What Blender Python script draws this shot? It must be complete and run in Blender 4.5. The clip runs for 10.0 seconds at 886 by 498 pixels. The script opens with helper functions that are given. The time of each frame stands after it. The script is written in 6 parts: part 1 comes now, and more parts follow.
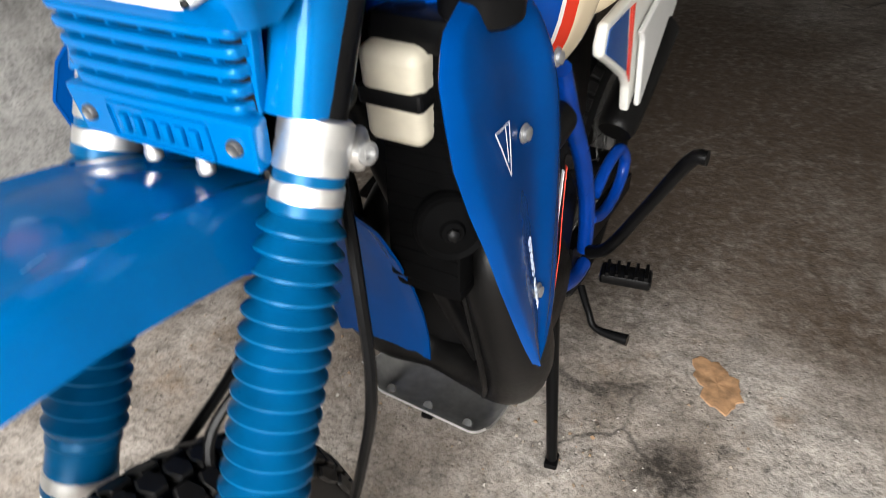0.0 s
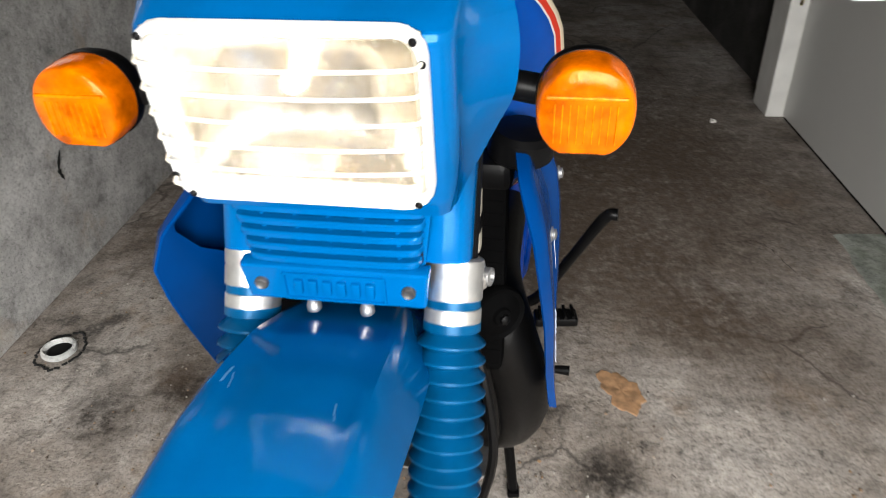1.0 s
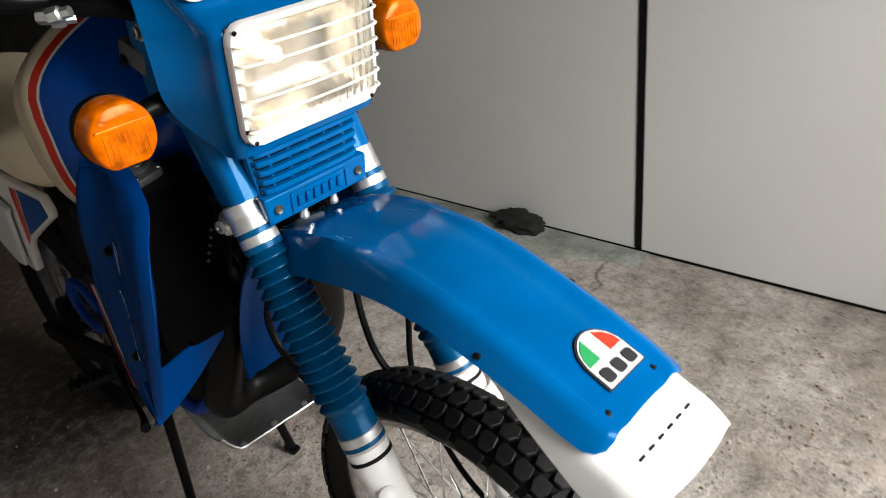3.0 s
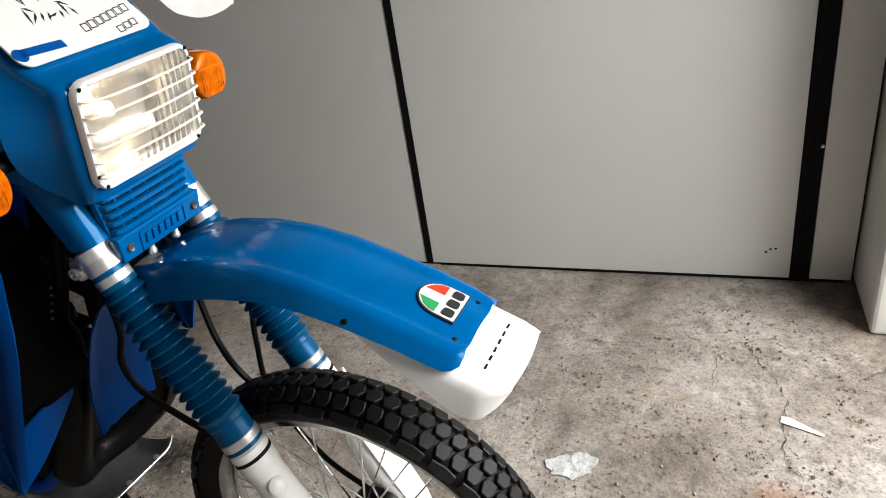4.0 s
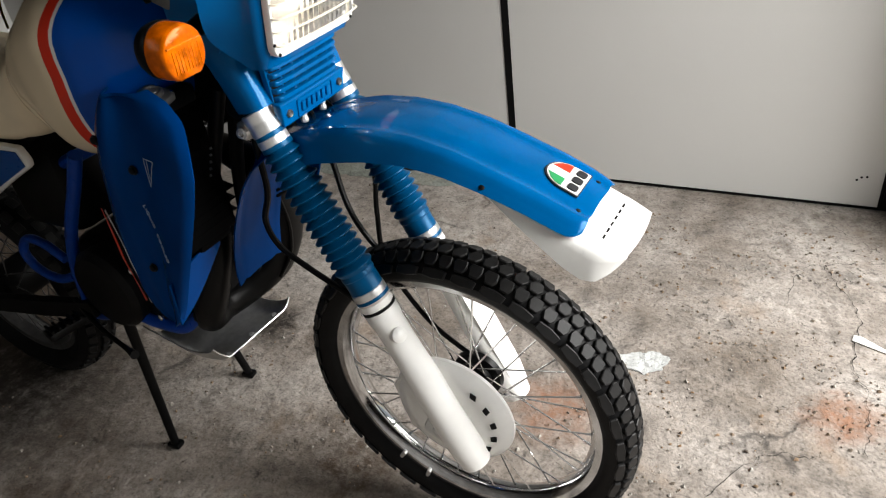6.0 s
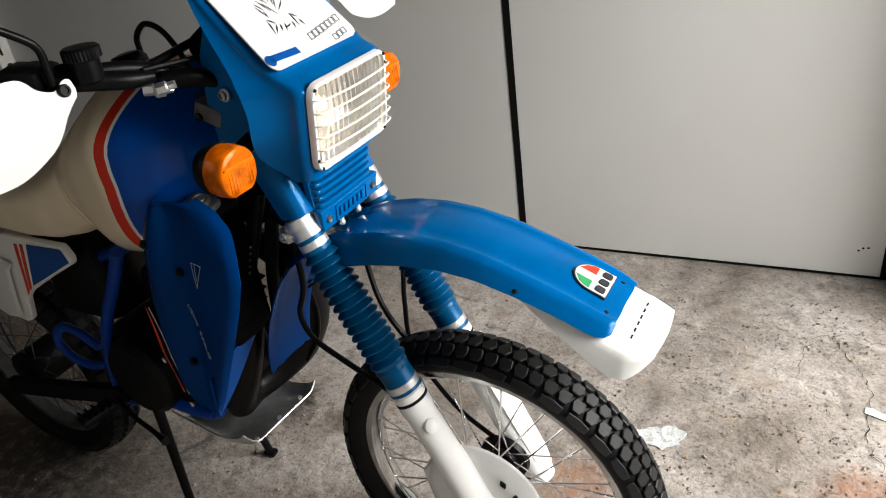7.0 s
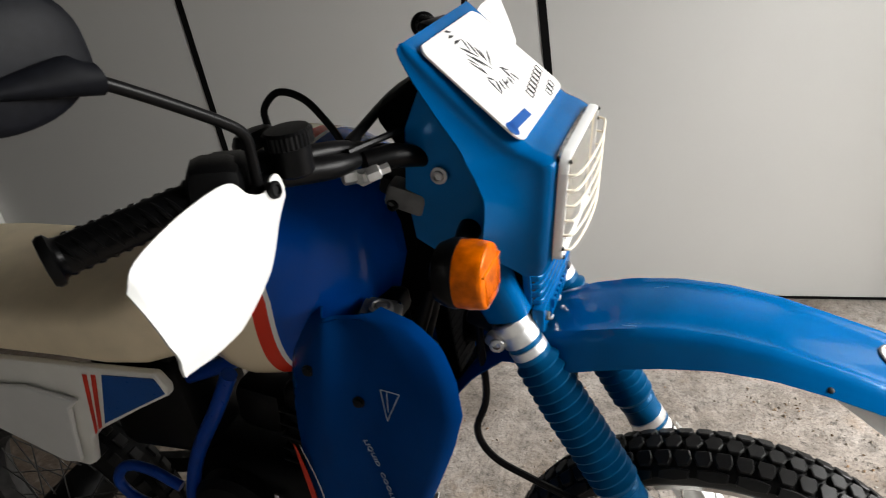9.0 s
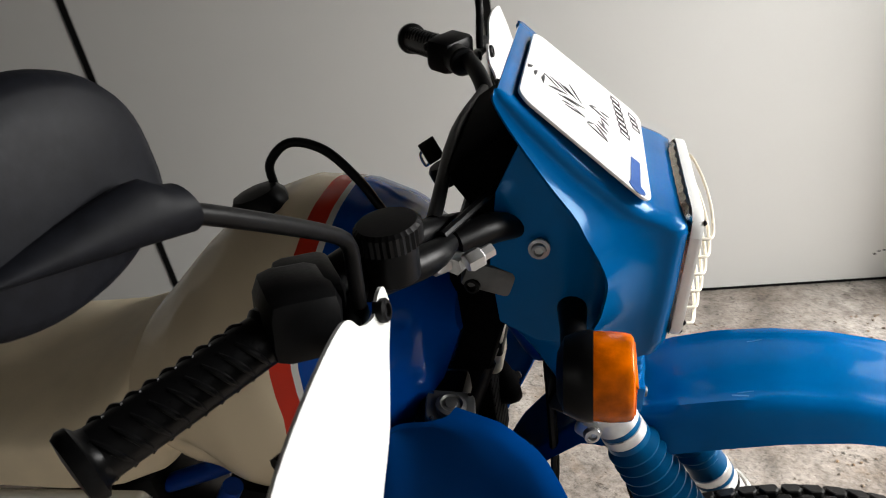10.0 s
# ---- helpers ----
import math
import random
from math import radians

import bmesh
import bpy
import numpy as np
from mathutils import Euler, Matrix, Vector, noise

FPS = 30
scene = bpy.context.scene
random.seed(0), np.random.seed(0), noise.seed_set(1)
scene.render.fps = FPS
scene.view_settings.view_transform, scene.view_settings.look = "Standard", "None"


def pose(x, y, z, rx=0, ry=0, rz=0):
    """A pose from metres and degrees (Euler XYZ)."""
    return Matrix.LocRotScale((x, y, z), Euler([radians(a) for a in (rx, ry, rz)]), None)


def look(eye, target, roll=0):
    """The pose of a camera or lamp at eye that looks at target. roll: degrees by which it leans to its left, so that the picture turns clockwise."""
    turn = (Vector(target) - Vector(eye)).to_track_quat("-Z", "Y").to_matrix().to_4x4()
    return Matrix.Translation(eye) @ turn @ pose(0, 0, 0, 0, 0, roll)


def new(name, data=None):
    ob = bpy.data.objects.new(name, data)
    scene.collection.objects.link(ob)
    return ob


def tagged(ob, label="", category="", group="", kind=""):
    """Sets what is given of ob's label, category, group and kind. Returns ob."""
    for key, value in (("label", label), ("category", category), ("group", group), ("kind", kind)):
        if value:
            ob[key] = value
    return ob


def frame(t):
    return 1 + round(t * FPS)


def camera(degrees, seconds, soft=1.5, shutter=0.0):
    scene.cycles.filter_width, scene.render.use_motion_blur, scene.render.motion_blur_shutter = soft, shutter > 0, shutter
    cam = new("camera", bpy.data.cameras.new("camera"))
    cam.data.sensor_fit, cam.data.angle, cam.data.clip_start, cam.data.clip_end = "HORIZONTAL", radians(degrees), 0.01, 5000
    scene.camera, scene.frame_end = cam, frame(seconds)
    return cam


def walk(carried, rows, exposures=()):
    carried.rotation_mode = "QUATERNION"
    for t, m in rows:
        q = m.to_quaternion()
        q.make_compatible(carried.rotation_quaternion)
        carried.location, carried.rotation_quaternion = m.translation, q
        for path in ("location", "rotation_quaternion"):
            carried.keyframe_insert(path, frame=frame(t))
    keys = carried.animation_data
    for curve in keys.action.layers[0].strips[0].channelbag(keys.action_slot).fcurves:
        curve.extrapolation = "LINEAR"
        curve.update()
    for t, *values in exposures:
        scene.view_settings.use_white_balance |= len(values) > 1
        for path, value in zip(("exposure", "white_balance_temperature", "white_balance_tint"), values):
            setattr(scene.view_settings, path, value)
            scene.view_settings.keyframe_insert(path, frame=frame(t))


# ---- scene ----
from mathutils.bvhtree import BVHTree

cam = camera(63.5, 10.0, soft=1.0, shutter=0.3)
PATH = [
    (0, (0.086, 0.338, 1.156), (-1.417, -0.301, 0.001), -0.7),
    (0.5, (0.155, 0.234, 1.251), (-1.487, -0.143, 0.172), -4.0),
    (1, (0.246, 0.134, 1.291), (-1.449, -0.026, 0.242), -1.3),
    (1.5, (0.4, -0.006, 1.328), (-1.265, 0.177, 0.237), -2.0),
    (2, (0.378, -0.143, 1.339), (-1.252, 0.396, 0.312), -1.3),
    (2.5, (0.396, -0.306, 1.324), (-1.024, 0.722, 0.361), -2.5),
    (2.7, (0.412, -0.396, 1.317), (-0.894, 0.745, 0.32), -4.9),
    (3.8, (0.458, -0.704, 1.337), (-0.33, 0.877, 0.399), -9.8),
    (4, (0.466, -0.716, 1.342), (-0.207, 0.91, 0.392), -9.0),
    (4.5, (0.449, -0.764, 1.336), (-0.267, 0.849, 0.394), -7.4),
    (5, (0.454, -0.818, 1.327), (-0.286, 0.742, 0.319), -8.2),
    (5.2, (0.446, -0.828, 1.32), (-0.296, 0.627, 0.165), -7.6),
    (6.3, (0.422, -0.881, 1.382), (-0.418, 0.583, 0.31), -8.7),
    (6.5, (0.417, -0.888, 1.402), (-0.431, 0.599, 0.368), -9.2),
    (7, (0.395, -0.898, 1.451), (-0.426, 0.634, 0.461), -8.4),
    (7.5, (0.331, -0.864, 1.457), (-0.497, 0.685, 0.5), -9.3),
    (8, (0.222, -0.823, 1.466), (-0.63, 0.723, 0.525), -7.2),
    (8.5, (0.068, -0.832, 1.455), (-0.655, 0.767, 0.497), -9.6),
    (9, (-0.078, -0.827, 1.466), (-0.719, 0.831, 0.549), -10.3),
    (9.5, (-0.192, -0.734, 1.488), (-0.795, 0.938, 0.57), -11.6),
    (10, (-0.315, -0.674, 1.502), (-0.658, 1.025, 0.505), -10.2),
]
EXPOSURES = [(0.0, 0.85), (1.0, 0.52), (2.0, 0.24), (2.7, 0.10), (3.8, -0.20), (4.6, -0.20), (5.0, -0.20), (5.3, -0.08), (6.4, 0.02), (7.5, 0.06), (8.5, 0.10), (10.0, 0.40)]
walk(cam, [(t, look(eye, target, roll)) for t, eye, target, roll in PATH], EXPOSURES)

# ---- world and daylight ----
world = bpy.data.worlds.new("overcast_sky")
scene.world = world
world.use_nodes = True
wn, wl = world.node_tree.nodes, world.node_tree.links
sky = wn.new("ShaderNodeTexSky")
sky.sky_type, sky.sun_disc = "NISHITA", False
sky.sun_elevation, sky.sun_rotation = radians(40), radians(60)
wl.new(sky.outputs[0], wn["Background"].inputs[0])
wn["Background"].inputs[1].default_value = 0.06

sun_data = bpy.data.lights.new("sun", "SUN")
sun_data.energy, sun_data.angle, sun_data.color = 0.6, radians(15), (1.0, 0.97, 0.92)
sun = new("sun", sun_data)
sun.matrix_world = look((6, 2.5, 6), (0, 0, 0))

# the open garage gate in front of the motorcycle lets the sky in
gate_data = bpy.data.lights.new("gate_daylight", "AREA")
gate_data.shape, gate_data.size, gate_data.size_y = "RECTANGLE", 2.0, 1.7
gate_data.energy, gate_data.color = 235.0, (1.0, 0.985, 0.955)
gate = new("gate_daylight", gate_data)
gate.matrix_world = look((2.2, 0.48, 1.95), (-0.2, 0.30, 0.35))
scene.view_settings.exposure = 0.0


# ---- materials ----
def material(name, colour, rough=0.5, metal=0.0, var=0.12, scale=30.0, bump=0.0, bump_scale=200.0, coat=0.0, spec=0.5, tint=(1, 1, 1)):
    """Principled surface with broad and fine tone variation and fine relief."""
    m = bpy.data.materials.new(name)
    m.use_nodes = True
    n, l = m.node_tree.nodes, m.node_tree.links
    b = n["Principled BSDF"]
    b.inputs["Roughness"].default_value = rough
    b.inputs["Metallic"].default_value = metal
    b.inputs["Coat Weight"].default_value = coat
    b.inputs["Coat Roughness"].default_value = 0.06
    b.inputs["Specular IOR Level"].default_value = spec
    b.inputs["Specular Tint"].default_value = (*tint, 1)
    tc = n.new("ShaderNodeTexCoord")
    big = n.new("ShaderNodeTexNoise")
    big.inputs["Scale"].default_value, big.inputs["Detail"].default_value = scale, 6
    l.new(tc.outputs["Object"], big.inputs["Vector"])
    ramp = n.new("ShaderNodeValToRGB")
    ramp.color_ramp.elements[0].position, ramp.color_ramp.elements[1].position = 0.3, 0.7
    ramp.color_ramp.elements[0].color = [c * (1 - var) for c in colour] + [1]
    ramp.color_ramp.elements[1].color = [min(1, c * (1 + var)) for c in colour] + [1]
    l.new(big.outputs["Fac"], ramp.inputs["Fac"])
    l.new(ramp.outputs["Color"], b.inputs["Base Color"])
    fine = n.new("ShaderNodeTexNoise")
    fine.inputs["Scale"].default_value, fine.inputs["Detail"].default_value = bump_scale, 4
    l.new(tc.outputs["Object"], fine.inputs["Vector"])
    mr = n.new("ShaderNodeMapRange")
    mr.inputs["To Min"].default_value, mr.inputs["To Max"].default_value = max(0.02, rough - 0.08), min(1, rough + 0.1)
    l.new(fine.outputs["Fac"], mr.inputs["Value"])
    l.new(mr.outputs["Result"], b.inputs["Roughness"])
    if bump:
        bp = n.new("ShaderNodeBump")
        bp.inputs["Strength"].default_value, bp.inputs["Distance"].default_value = bump, 0.0008
        l.new(fine.outputs["Fac"], bp.inputs["Height"])
        l.new(bp.outputs["Normal"], b.inputs["Normal"])
    return m


GLOSS_BLUE = (0.30, 0.62, 1.0)
BLUE = material("blue_paint", (0.0, 0.084, 0.262), 0.11, 0, 0.14, 9, 0.03, 60, 0.0, 0.30, GLOSS_BLUE)
BLUE_DARK = material("blue_decal", (0.0, 0.062, 0.27), 0.3, 0, 0.08, 12)
# darker copy of the blue plastic, with the shade on these parts in its colour
SHADED_BLUE = material("shaded_blue_paint", (0.0, 0.034, 0.160), 0.20, 0, 0.14, 9, 0.03, 60, 0.0, 0.06, GLOSS_BLUE)
FRAME_BLUE = material("blue_frame_enamel", (0.0, 0.036, 0.26), 0.3, 0, 0.15, 30, 0.1, 90, 0.0, 0.25)
TEAL = material("teal_rubber", (0.0, 0.055, 0.145), 0.30, 0, 0.16, 40, 0.15, 300, 0.0, 0.34, GLOSS_BLUE)
WHITE = material("white_plastic", (0.68, 0.68, 0.665), 0.38, 0, 0.03, 20, 0.08, 150)
GUARD_WHITE = material("bar_guard_plastic", (0.56, 0.56, 0.55), 0.38, 0, 0.04, 20, 0.08, 150)
WHITE_PAINT = material("white_paint", (0.85, 0.84, 0.81), 0.3, 0, 0.04, 20, 0.08, 150)
RIM = material("polished_rim", (0.55, 0.55, 0.55), 0.10, 1.0, 0.15, 40)
OFFWHITE = material("aged_white_plastic", (0.80, 0.79, 0.74), 0.35, 0, 0.05, 14, 0.08, 150)
CREAM = material("cream_vinyl", (0.77, 0.65, 0.46), 0.5, 0, 0.07, 18, 0.35, 420)
BOTTLE = material("yellowed_bottle_plastic", (0.50, 0.46, 0.37), 0.4, 0, 0.16, 25)
RED = material("red_decal", (0.62, 0.035, 0.015), 0.35, 0, 0.08, 20)
BLACK = material("black_plastic", (0.0022, 0.0022, 0.0024), 0.36, 0, 0.25, 40, 0.10, 300, 0.0, 0.13)
MIRROR_BLACK = material("dusty_black_plastic", (0.0046, 0.0050, 0.0068), 0.50, 0, 0.25, 160, 0.06, 420, 0.0, 0.09)
TREAD = material("dusty_tread_rubber", (0.0085, 0.0083, 0.0083), 0.48, 0, 0.5, 45, 0.3, 400, 0.0, 0.25)
RUBBER = material("black_rubber", (0.0040, 0.0040, 0.0043), 0.5, 0, 0.3, 35, 0.2, 500, 0.0, 0.13)
GRIP_RUBBER = material("worn_grip_rubber", (0.0022, 0.0022, 0.0024), 0.30, 0, 0.3, 35, 0.1, 500, 0.0, 0.15)
DARKMETAL = material("dark_engine_metal", (0.0025, 0.0025, 0.0028), 0.45, 0.0, 0.4, 30, 0.2, 200, 0.0, 0.13)
EXHAUST = material("black_exhaust_paint", (0.0028, 0.0027, 0.0027), 0.4, 0.0, 0.4, 18, 0.15, 160, 0.0, 0.16)
REFLECTOR = material("warm_lamp_reflector", (0.74, 0.69, 0.60), 0.24, 1.0, 0.07, 60)
CHROME = material("bright_metal", (0.72, 0.72, 0.72), 0.18, 1.0, 0.1, 40)
ALU = material("brushed_aluminium", (0.72, 0.72, 0.71), 0.44, 1.0, 0.12, 60, 0.15, 300)
ALU_DULL = material("dull_aluminium", (0.42, 0.42, 0.42), 0.45, 0.9, 0.18, 30, 0.2, 220)
AMBER = material("amber_lens", (0.52, 0.098, 0.0), 0.10, 0, 0.45, 55, 0.5, 260, 0.0, 0.35, (1.0, 0.6, 0.3))
AMBER_PANE = material("bright_amber_pane", (0.62, 0.140, 0.0), 0.16, 0, 0.45, 110, 0.6, 420, 0.0, 0.4, (1.0, 0.6, 0.3))
YELLOWED = material("yellowed_white_plastic", (0.74, 0.69, 0.58), 0.4, 0, 0.06, 30, 0.08, 150)
GREEN = material("green_sticker", (0.02, 0.25, 0.08), 0.35, 0, 0.05, 20)
YELLOW = material("yellow_paint_mark", (0.75, 0.55, 0.03), 0.5, 0, 0.15, 25)
WORN_BLUE = material("worn_pale_blue", (0.05, 0.17, 0.36), 0.4, 0, 0.2, 60)
INK = material("black_ink", (0.012, 0.012, 0.014), 0.45, 0, 0.1, 30)
GREYINK = material("grey_lettering", (0.45, 0.50, 0.58), 0.45, 0, 0.1, 60)
PANEL = material("painted_sheet_panel", (0.595, 0.588, 0.566), 0.42, 0, 0.025, 1.6, 0.06, 40)
SEAL = material("black_gap_seal", (0.004, 0.004, 0.004), 0.7, 0, 0.2, 12, 0.0, 200, 0.0, 0.12)
GREYMETAL = material("grey_cast_metal", (0.10, 0.10, 0.10), 0.45, 0.6, 0.25, 40, 0.3, 260)
# near-zero black with hardly any gloss, darker than the black plastic
NEAR_BLACK = material("near_zero_black", (0.0012, 0.0012, 0.0013), 0.8, 0, 0.3, 30, 0.0, 200, 0.0, 0.04)
PLASTER = material("white_jamb_paint", (0.66, 0.65, 0.62), 0.6, 0, 0.1, 7, 0.2, 60)


def lens_material():
    m = bpy.data.materials.new("clear_lamp_glass")
    m.use_nodes = True
    b = m.node_tree.nodes["Principled BSDF"]
    b.inputs["Base Color"].default_value = (1, 1, 1, 1)
    b.inputs["Transmission Weight"].default_value = 1.0
    b.inputs["Roughness"].default_value = 0.24
    b.inputs["IOR"].default_value = 1.25
    return m


def glow_material(name, colour, strength):
    m = bpy.data.materials.new(name)
    m.use_nodes = True
    b = m.node_tree.nodes["Principled BSDF"]
    b.inputs["Base Color"].default_value = (*colour, 1)
    b.inputs["Emission Color"].default_value = (*colour, 1)
    b.inputs["Emission Strength"].default_value = strength
    return m


LENS = lens_material()
BULB = glow_material("lit_bulb", (1.0, 0.78, 0.50), 9.0)


def tank_material():
    """Cream tank, blue over its front, parted by a red and a white stripe."""
    m = bpy.data.materials.new("tank_paint")
    m.use_nodes = True
    n, l = m.node_tree.nodes, m.node_tree.links
    b = n["Principled BSDF"]
    b.inputs["Roughness"].default_value, b.inputs["Specular IOR Level"].default_value = 0.14, 0.2
    tc = n.new("ShaderNodeTexCoord")
    xyz = n.new("ShaderNodeSeparateXYZ")
    l.new(tc.outputs["Object"], xyz.inputs[0])
    lift = n.new("ShaderNodeMapRange")
    lift.interpolation_type = "SMOOTHSTEP"
    for key, v in (("From Min", 1.08), ("From Max", 1.19), ("To Min", 0.0), ("To Max", 0.018)):
        lift.inputs[key].default_value = v
    l.new(xyz.outputs["Z"], lift.inputs["Value"])
    d = n.new("ShaderNodeMath")
    d.operation = "SUBTRACT"
    l.new(xyz.outputs["X"], d.inputs[0])
    sag = n.new("ShaderNodeMapRange")
    for key, v in (("From Min", 0.86), ("From Max", 1.02), ("To Min", -0.024), ("To Max", 0.0)):
        sag.inputs[key].default_value = v
    l.new(xyz.outputs["Z"], sag.inputs["Value"])
    both = n.new("ShaderNodeMath")
    both.operation = "ADD"
    l.new(lift.outputs["Result"], both.inputs[0])
    l.new(sag.outputs["Result"], both.inputs[1])
    l.new(both.outputs[0], d.inputs[1])
    span = n.new("ShaderNodeMapRange")
    span.inputs["From Min"].default_value, span.inputs["From Max"].default_value = -0.636, -0.536
    l.new(d.outputs[0], span.inputs["Value"])
    ramp = n.new("ShaderNodeValToRGB")
    r = ramp.color_ramp
    r.interpolation = "CONSTANT"
    r.elements[0].color = (0.76, 0.64, 0.455, 1)
    r.elements[1].position, r.elements[1].color = 0.42, (0.62, 0.035, 0.015, 1)
    for p, c in ((0.64, (0.74, 0.73, 0.70, 1)), (0.71, (0.0, 0.055, 0.32, 1))):
        r.elements.new(p).color = c
    l.new(span.outputs["Result"], ramp.inputs["Fac"])
    l.new(ramp.outputs["Color"], b.inputs["Base Color"])
    noise_t = n.new("ShaderNodeTexNoise")
    noise_t.inputs["Scale"].default_value = 50
    bp = n.new("ShaderNodeBump")
    bp.inputs["Strength"].default_value, bp.inputs["Distance"].default_value = 0.06, 0.002
    l.new(tc.outputs["Object"], noise_t.inputs["Vector"])
    l.new(noise_t.outputs["Fac"], bp.inputs["Height"])
    l.new(bp.outputs["Normal"], b.inputs["Normal"])
    return m


def concrete_material(name, dark, mid, light, stain, wet=0.0, seed=0.0, cracks=0.0, flecks=0.25, spots=(), relief=1.0):
    """Worn concrete: broad stains, blotches, grit, fine cracks and pits."""
    m = bpy.data.materials.new(name)
    m.use_nodes = True
    n, l = m.node_tree.nodes, m.node_tree.links
    b = n["Principled BSDF"]
    tc = n.new("ShaderNodeTexCoord")
    off = n.new("ShaderNodeVectorMath")
    off.operation = "ADD"
    off.inputs[1].default_value = (seed, seed * 0.7, seed * 1.3)
    l.new(tc.outputs["Object"], off.inputs[0])

    def noise_at(scale, detail=8, rough=0.6, dist=0.0):
        k = n.new("ShaderNodeTexNoise")
        k.inputs["Scale"].default_value, k.inputs["Detail"].default_value = scale, detail
        k.inputs["Roughness"].default_value, k.inputs["Distortion"].default_value = rough, dist
        l.new(off.outputs[0], k.inputs["Vector"])
        return k

    def ramp_of(src, stops):
        k = n.new("ShaderNodeValToRGB")
        e = k.color_ramp.elements
        e[0].position, e[0].color = stops[0][0], (*stops[0][1], 1)
        e[1].position, e[1].color = stops[-1][0], (*stops[-1][1], 1)
        for p, c in stops[1:-1]:
            e.new(p).color = (*c, 1)
        l.new(src, k.inputs["Fac"])
        return k

    def mixed(fac, a, c, mode="MIX"):
        k = n.new("ShaderNodeMix")
        k.data_type, k.blend_type = "RGBA", mode
        if isinstance(fac, float):
            k.inputs[0].default_value = fac
        else:
            l.new(fac, k.inputs[0])
        l.new(a, k.inputs[6])
        l.new(c, k.inputs[7]) if not isinstance(c, tuple) else None
        if isinstance(c, tuple):
            k.inputs[7].default_value = (*c, 1)
        return k.outputs[2]

    grey = lambda v: (v, v, v)
    base = ramp_of(noise_at(2.6, 10, 0.62, 0.0).outputs["Fac"], [(0.36, dark), (0.5, mid), (0.62, light)])
    blot = ramp_of(noise_at(11.0, 10, 0.72, 0.1).outputs["Fac"], [(0.34, grey(0.48)), (0.46, grey(0.92)), (0.60, grey(1.20))])
    col = mixed(0.85, base.outputs["Color"], blot.outputs["Color"], "MULTIPLY")
    grit = ramp_of(noise_at(120.0, 6, 0.75).outputs["Fac"], [(0.36, grey(0.30)), (0.47, grey(1.0)), (0.66, grey(1.25))])
    col = mixed(0.60, col, grit.outputs["Color"], "MULTIPLY")
    fleck = ramp_of(noise_at(34.0, 10, 0.8, 0.2).outputs["Fac"], [(0.37, grey(0.22)), (0.46, grey(0.95)), (0.60, grey(1.0)), (0.68, grey(1.3))])
    cluster = ramp_of(noise_at(4.3, 5, 0.6, 0.3).outputs["Fac"], [(0.40, grey(0.15 * flecks)), (0.58, grey(flecks))])
    col = mixed(cluster.outputs["Color"], col, fleck.outputs["Color"], "MULTIPLY")
    crumb = ramp_of(noise_at(58.0, 5, 0.7, 0.3).outputs["Fac"], [(0.34, (0.50, 0.44, 0.38)), (0.46, grey(0.95)), (0.58, grey(1.05)), (0.68, (1.22, 1.22, 1.20))])
    col = mixed(0.45 * min(1.0, 0.2 + flecks), col, crumb.outputs["Color"], "MULTIPLY")
    st = ramp_of(noise_at(5.3, 10, 0.7, 0.15).outputs["Fac"], [(0.55, grey(0.0)), (0.68, grey(0.75))])
    col = mixed(st.outputs["Color"], col, stain)
    pits = n.new("ShaderNodeTexVoronoi")
    pits.inputs["Scale"].default_value = 38
    l.new(off.outputs[0], pits.inputs["Vector"])
    pr = ramp_of(pits.outputs["Distance"], [(0.03, grey(0.50)), (0.13, grey(1.0))])
    gate_n = ramp_of(noise_at(6.0, 4).outputs["Fac"], [(0.52, grey(0.0)), (0.62, grey(0.8))])
    col = mixed(gate_n.outputs["Color"], col, mixed(1.0, col, pr.outputs["Color"], "MULTIPLY"))
    rust = ramp_of(noise_at(3.7, 9, 0.68, 0.1).outputs["Fac"], [(0.57, grey(0.0)), (0.72, grey(0.55))])
    col = mixed(rust.outputs["Color"], col, tuple(c * k for c, k in zip(mid, (0.95, 0.72, 0.50))))
    warp = n.new("ShaderNodeMix")
    warp.data_type = "VECTOR"
    warp.inputs[0].default_value = 0.12
    l.new(off.outputs[0], warp.inputs[4])
    l.new(noise_at(5.0, 5).outputs["Color"], warp.inputs[5])
    crack = n.new("ShaderNodeTexVoronoi")
    crack.feature = "DISTANCE_TO_EDGE"
    crack.inputs["Scale"].default_value = 1.7
    l.new(warp.outputs[1], crack.inputs["Vector"])
    cr = ramp_of(crack.outputs["Distance"], [(0.0, grey(0.22)), (0.006, grey(0.6)), (0.012, grey(1.0))])
    crack_gate = ramp_of(noise_at(1.9, 3).outputs["Fac"], [(0.50, grey(0.0)), (0.56, grey(cracks))])
    col = mixed(crack_gate.outputs["Color"], col, mixed(1.0, col, cr.outputs["Color"], "MULTIPLY"))
    if spots:
        flat = n.new("ShaderNodeMix")
        flat.data_type = "VECTOR"
        flat.inputs[0].default_value = 0.16
        l.new(tc.outputs["Object"], flat.inputs[4])
        l.new(noise_at(7.0, 6, 0.7).outputs["Color"], flat.inputs[5])
        patchy = noise_at(26.0, 8, 0.75).outputs["Fac"]
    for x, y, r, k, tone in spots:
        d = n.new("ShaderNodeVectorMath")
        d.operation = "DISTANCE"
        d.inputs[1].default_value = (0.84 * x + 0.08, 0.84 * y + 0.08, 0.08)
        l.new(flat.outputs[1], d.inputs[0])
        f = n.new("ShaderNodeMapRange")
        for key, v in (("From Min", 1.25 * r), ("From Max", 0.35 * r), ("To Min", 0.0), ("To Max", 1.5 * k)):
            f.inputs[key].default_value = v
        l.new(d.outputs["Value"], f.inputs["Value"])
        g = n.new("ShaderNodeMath")
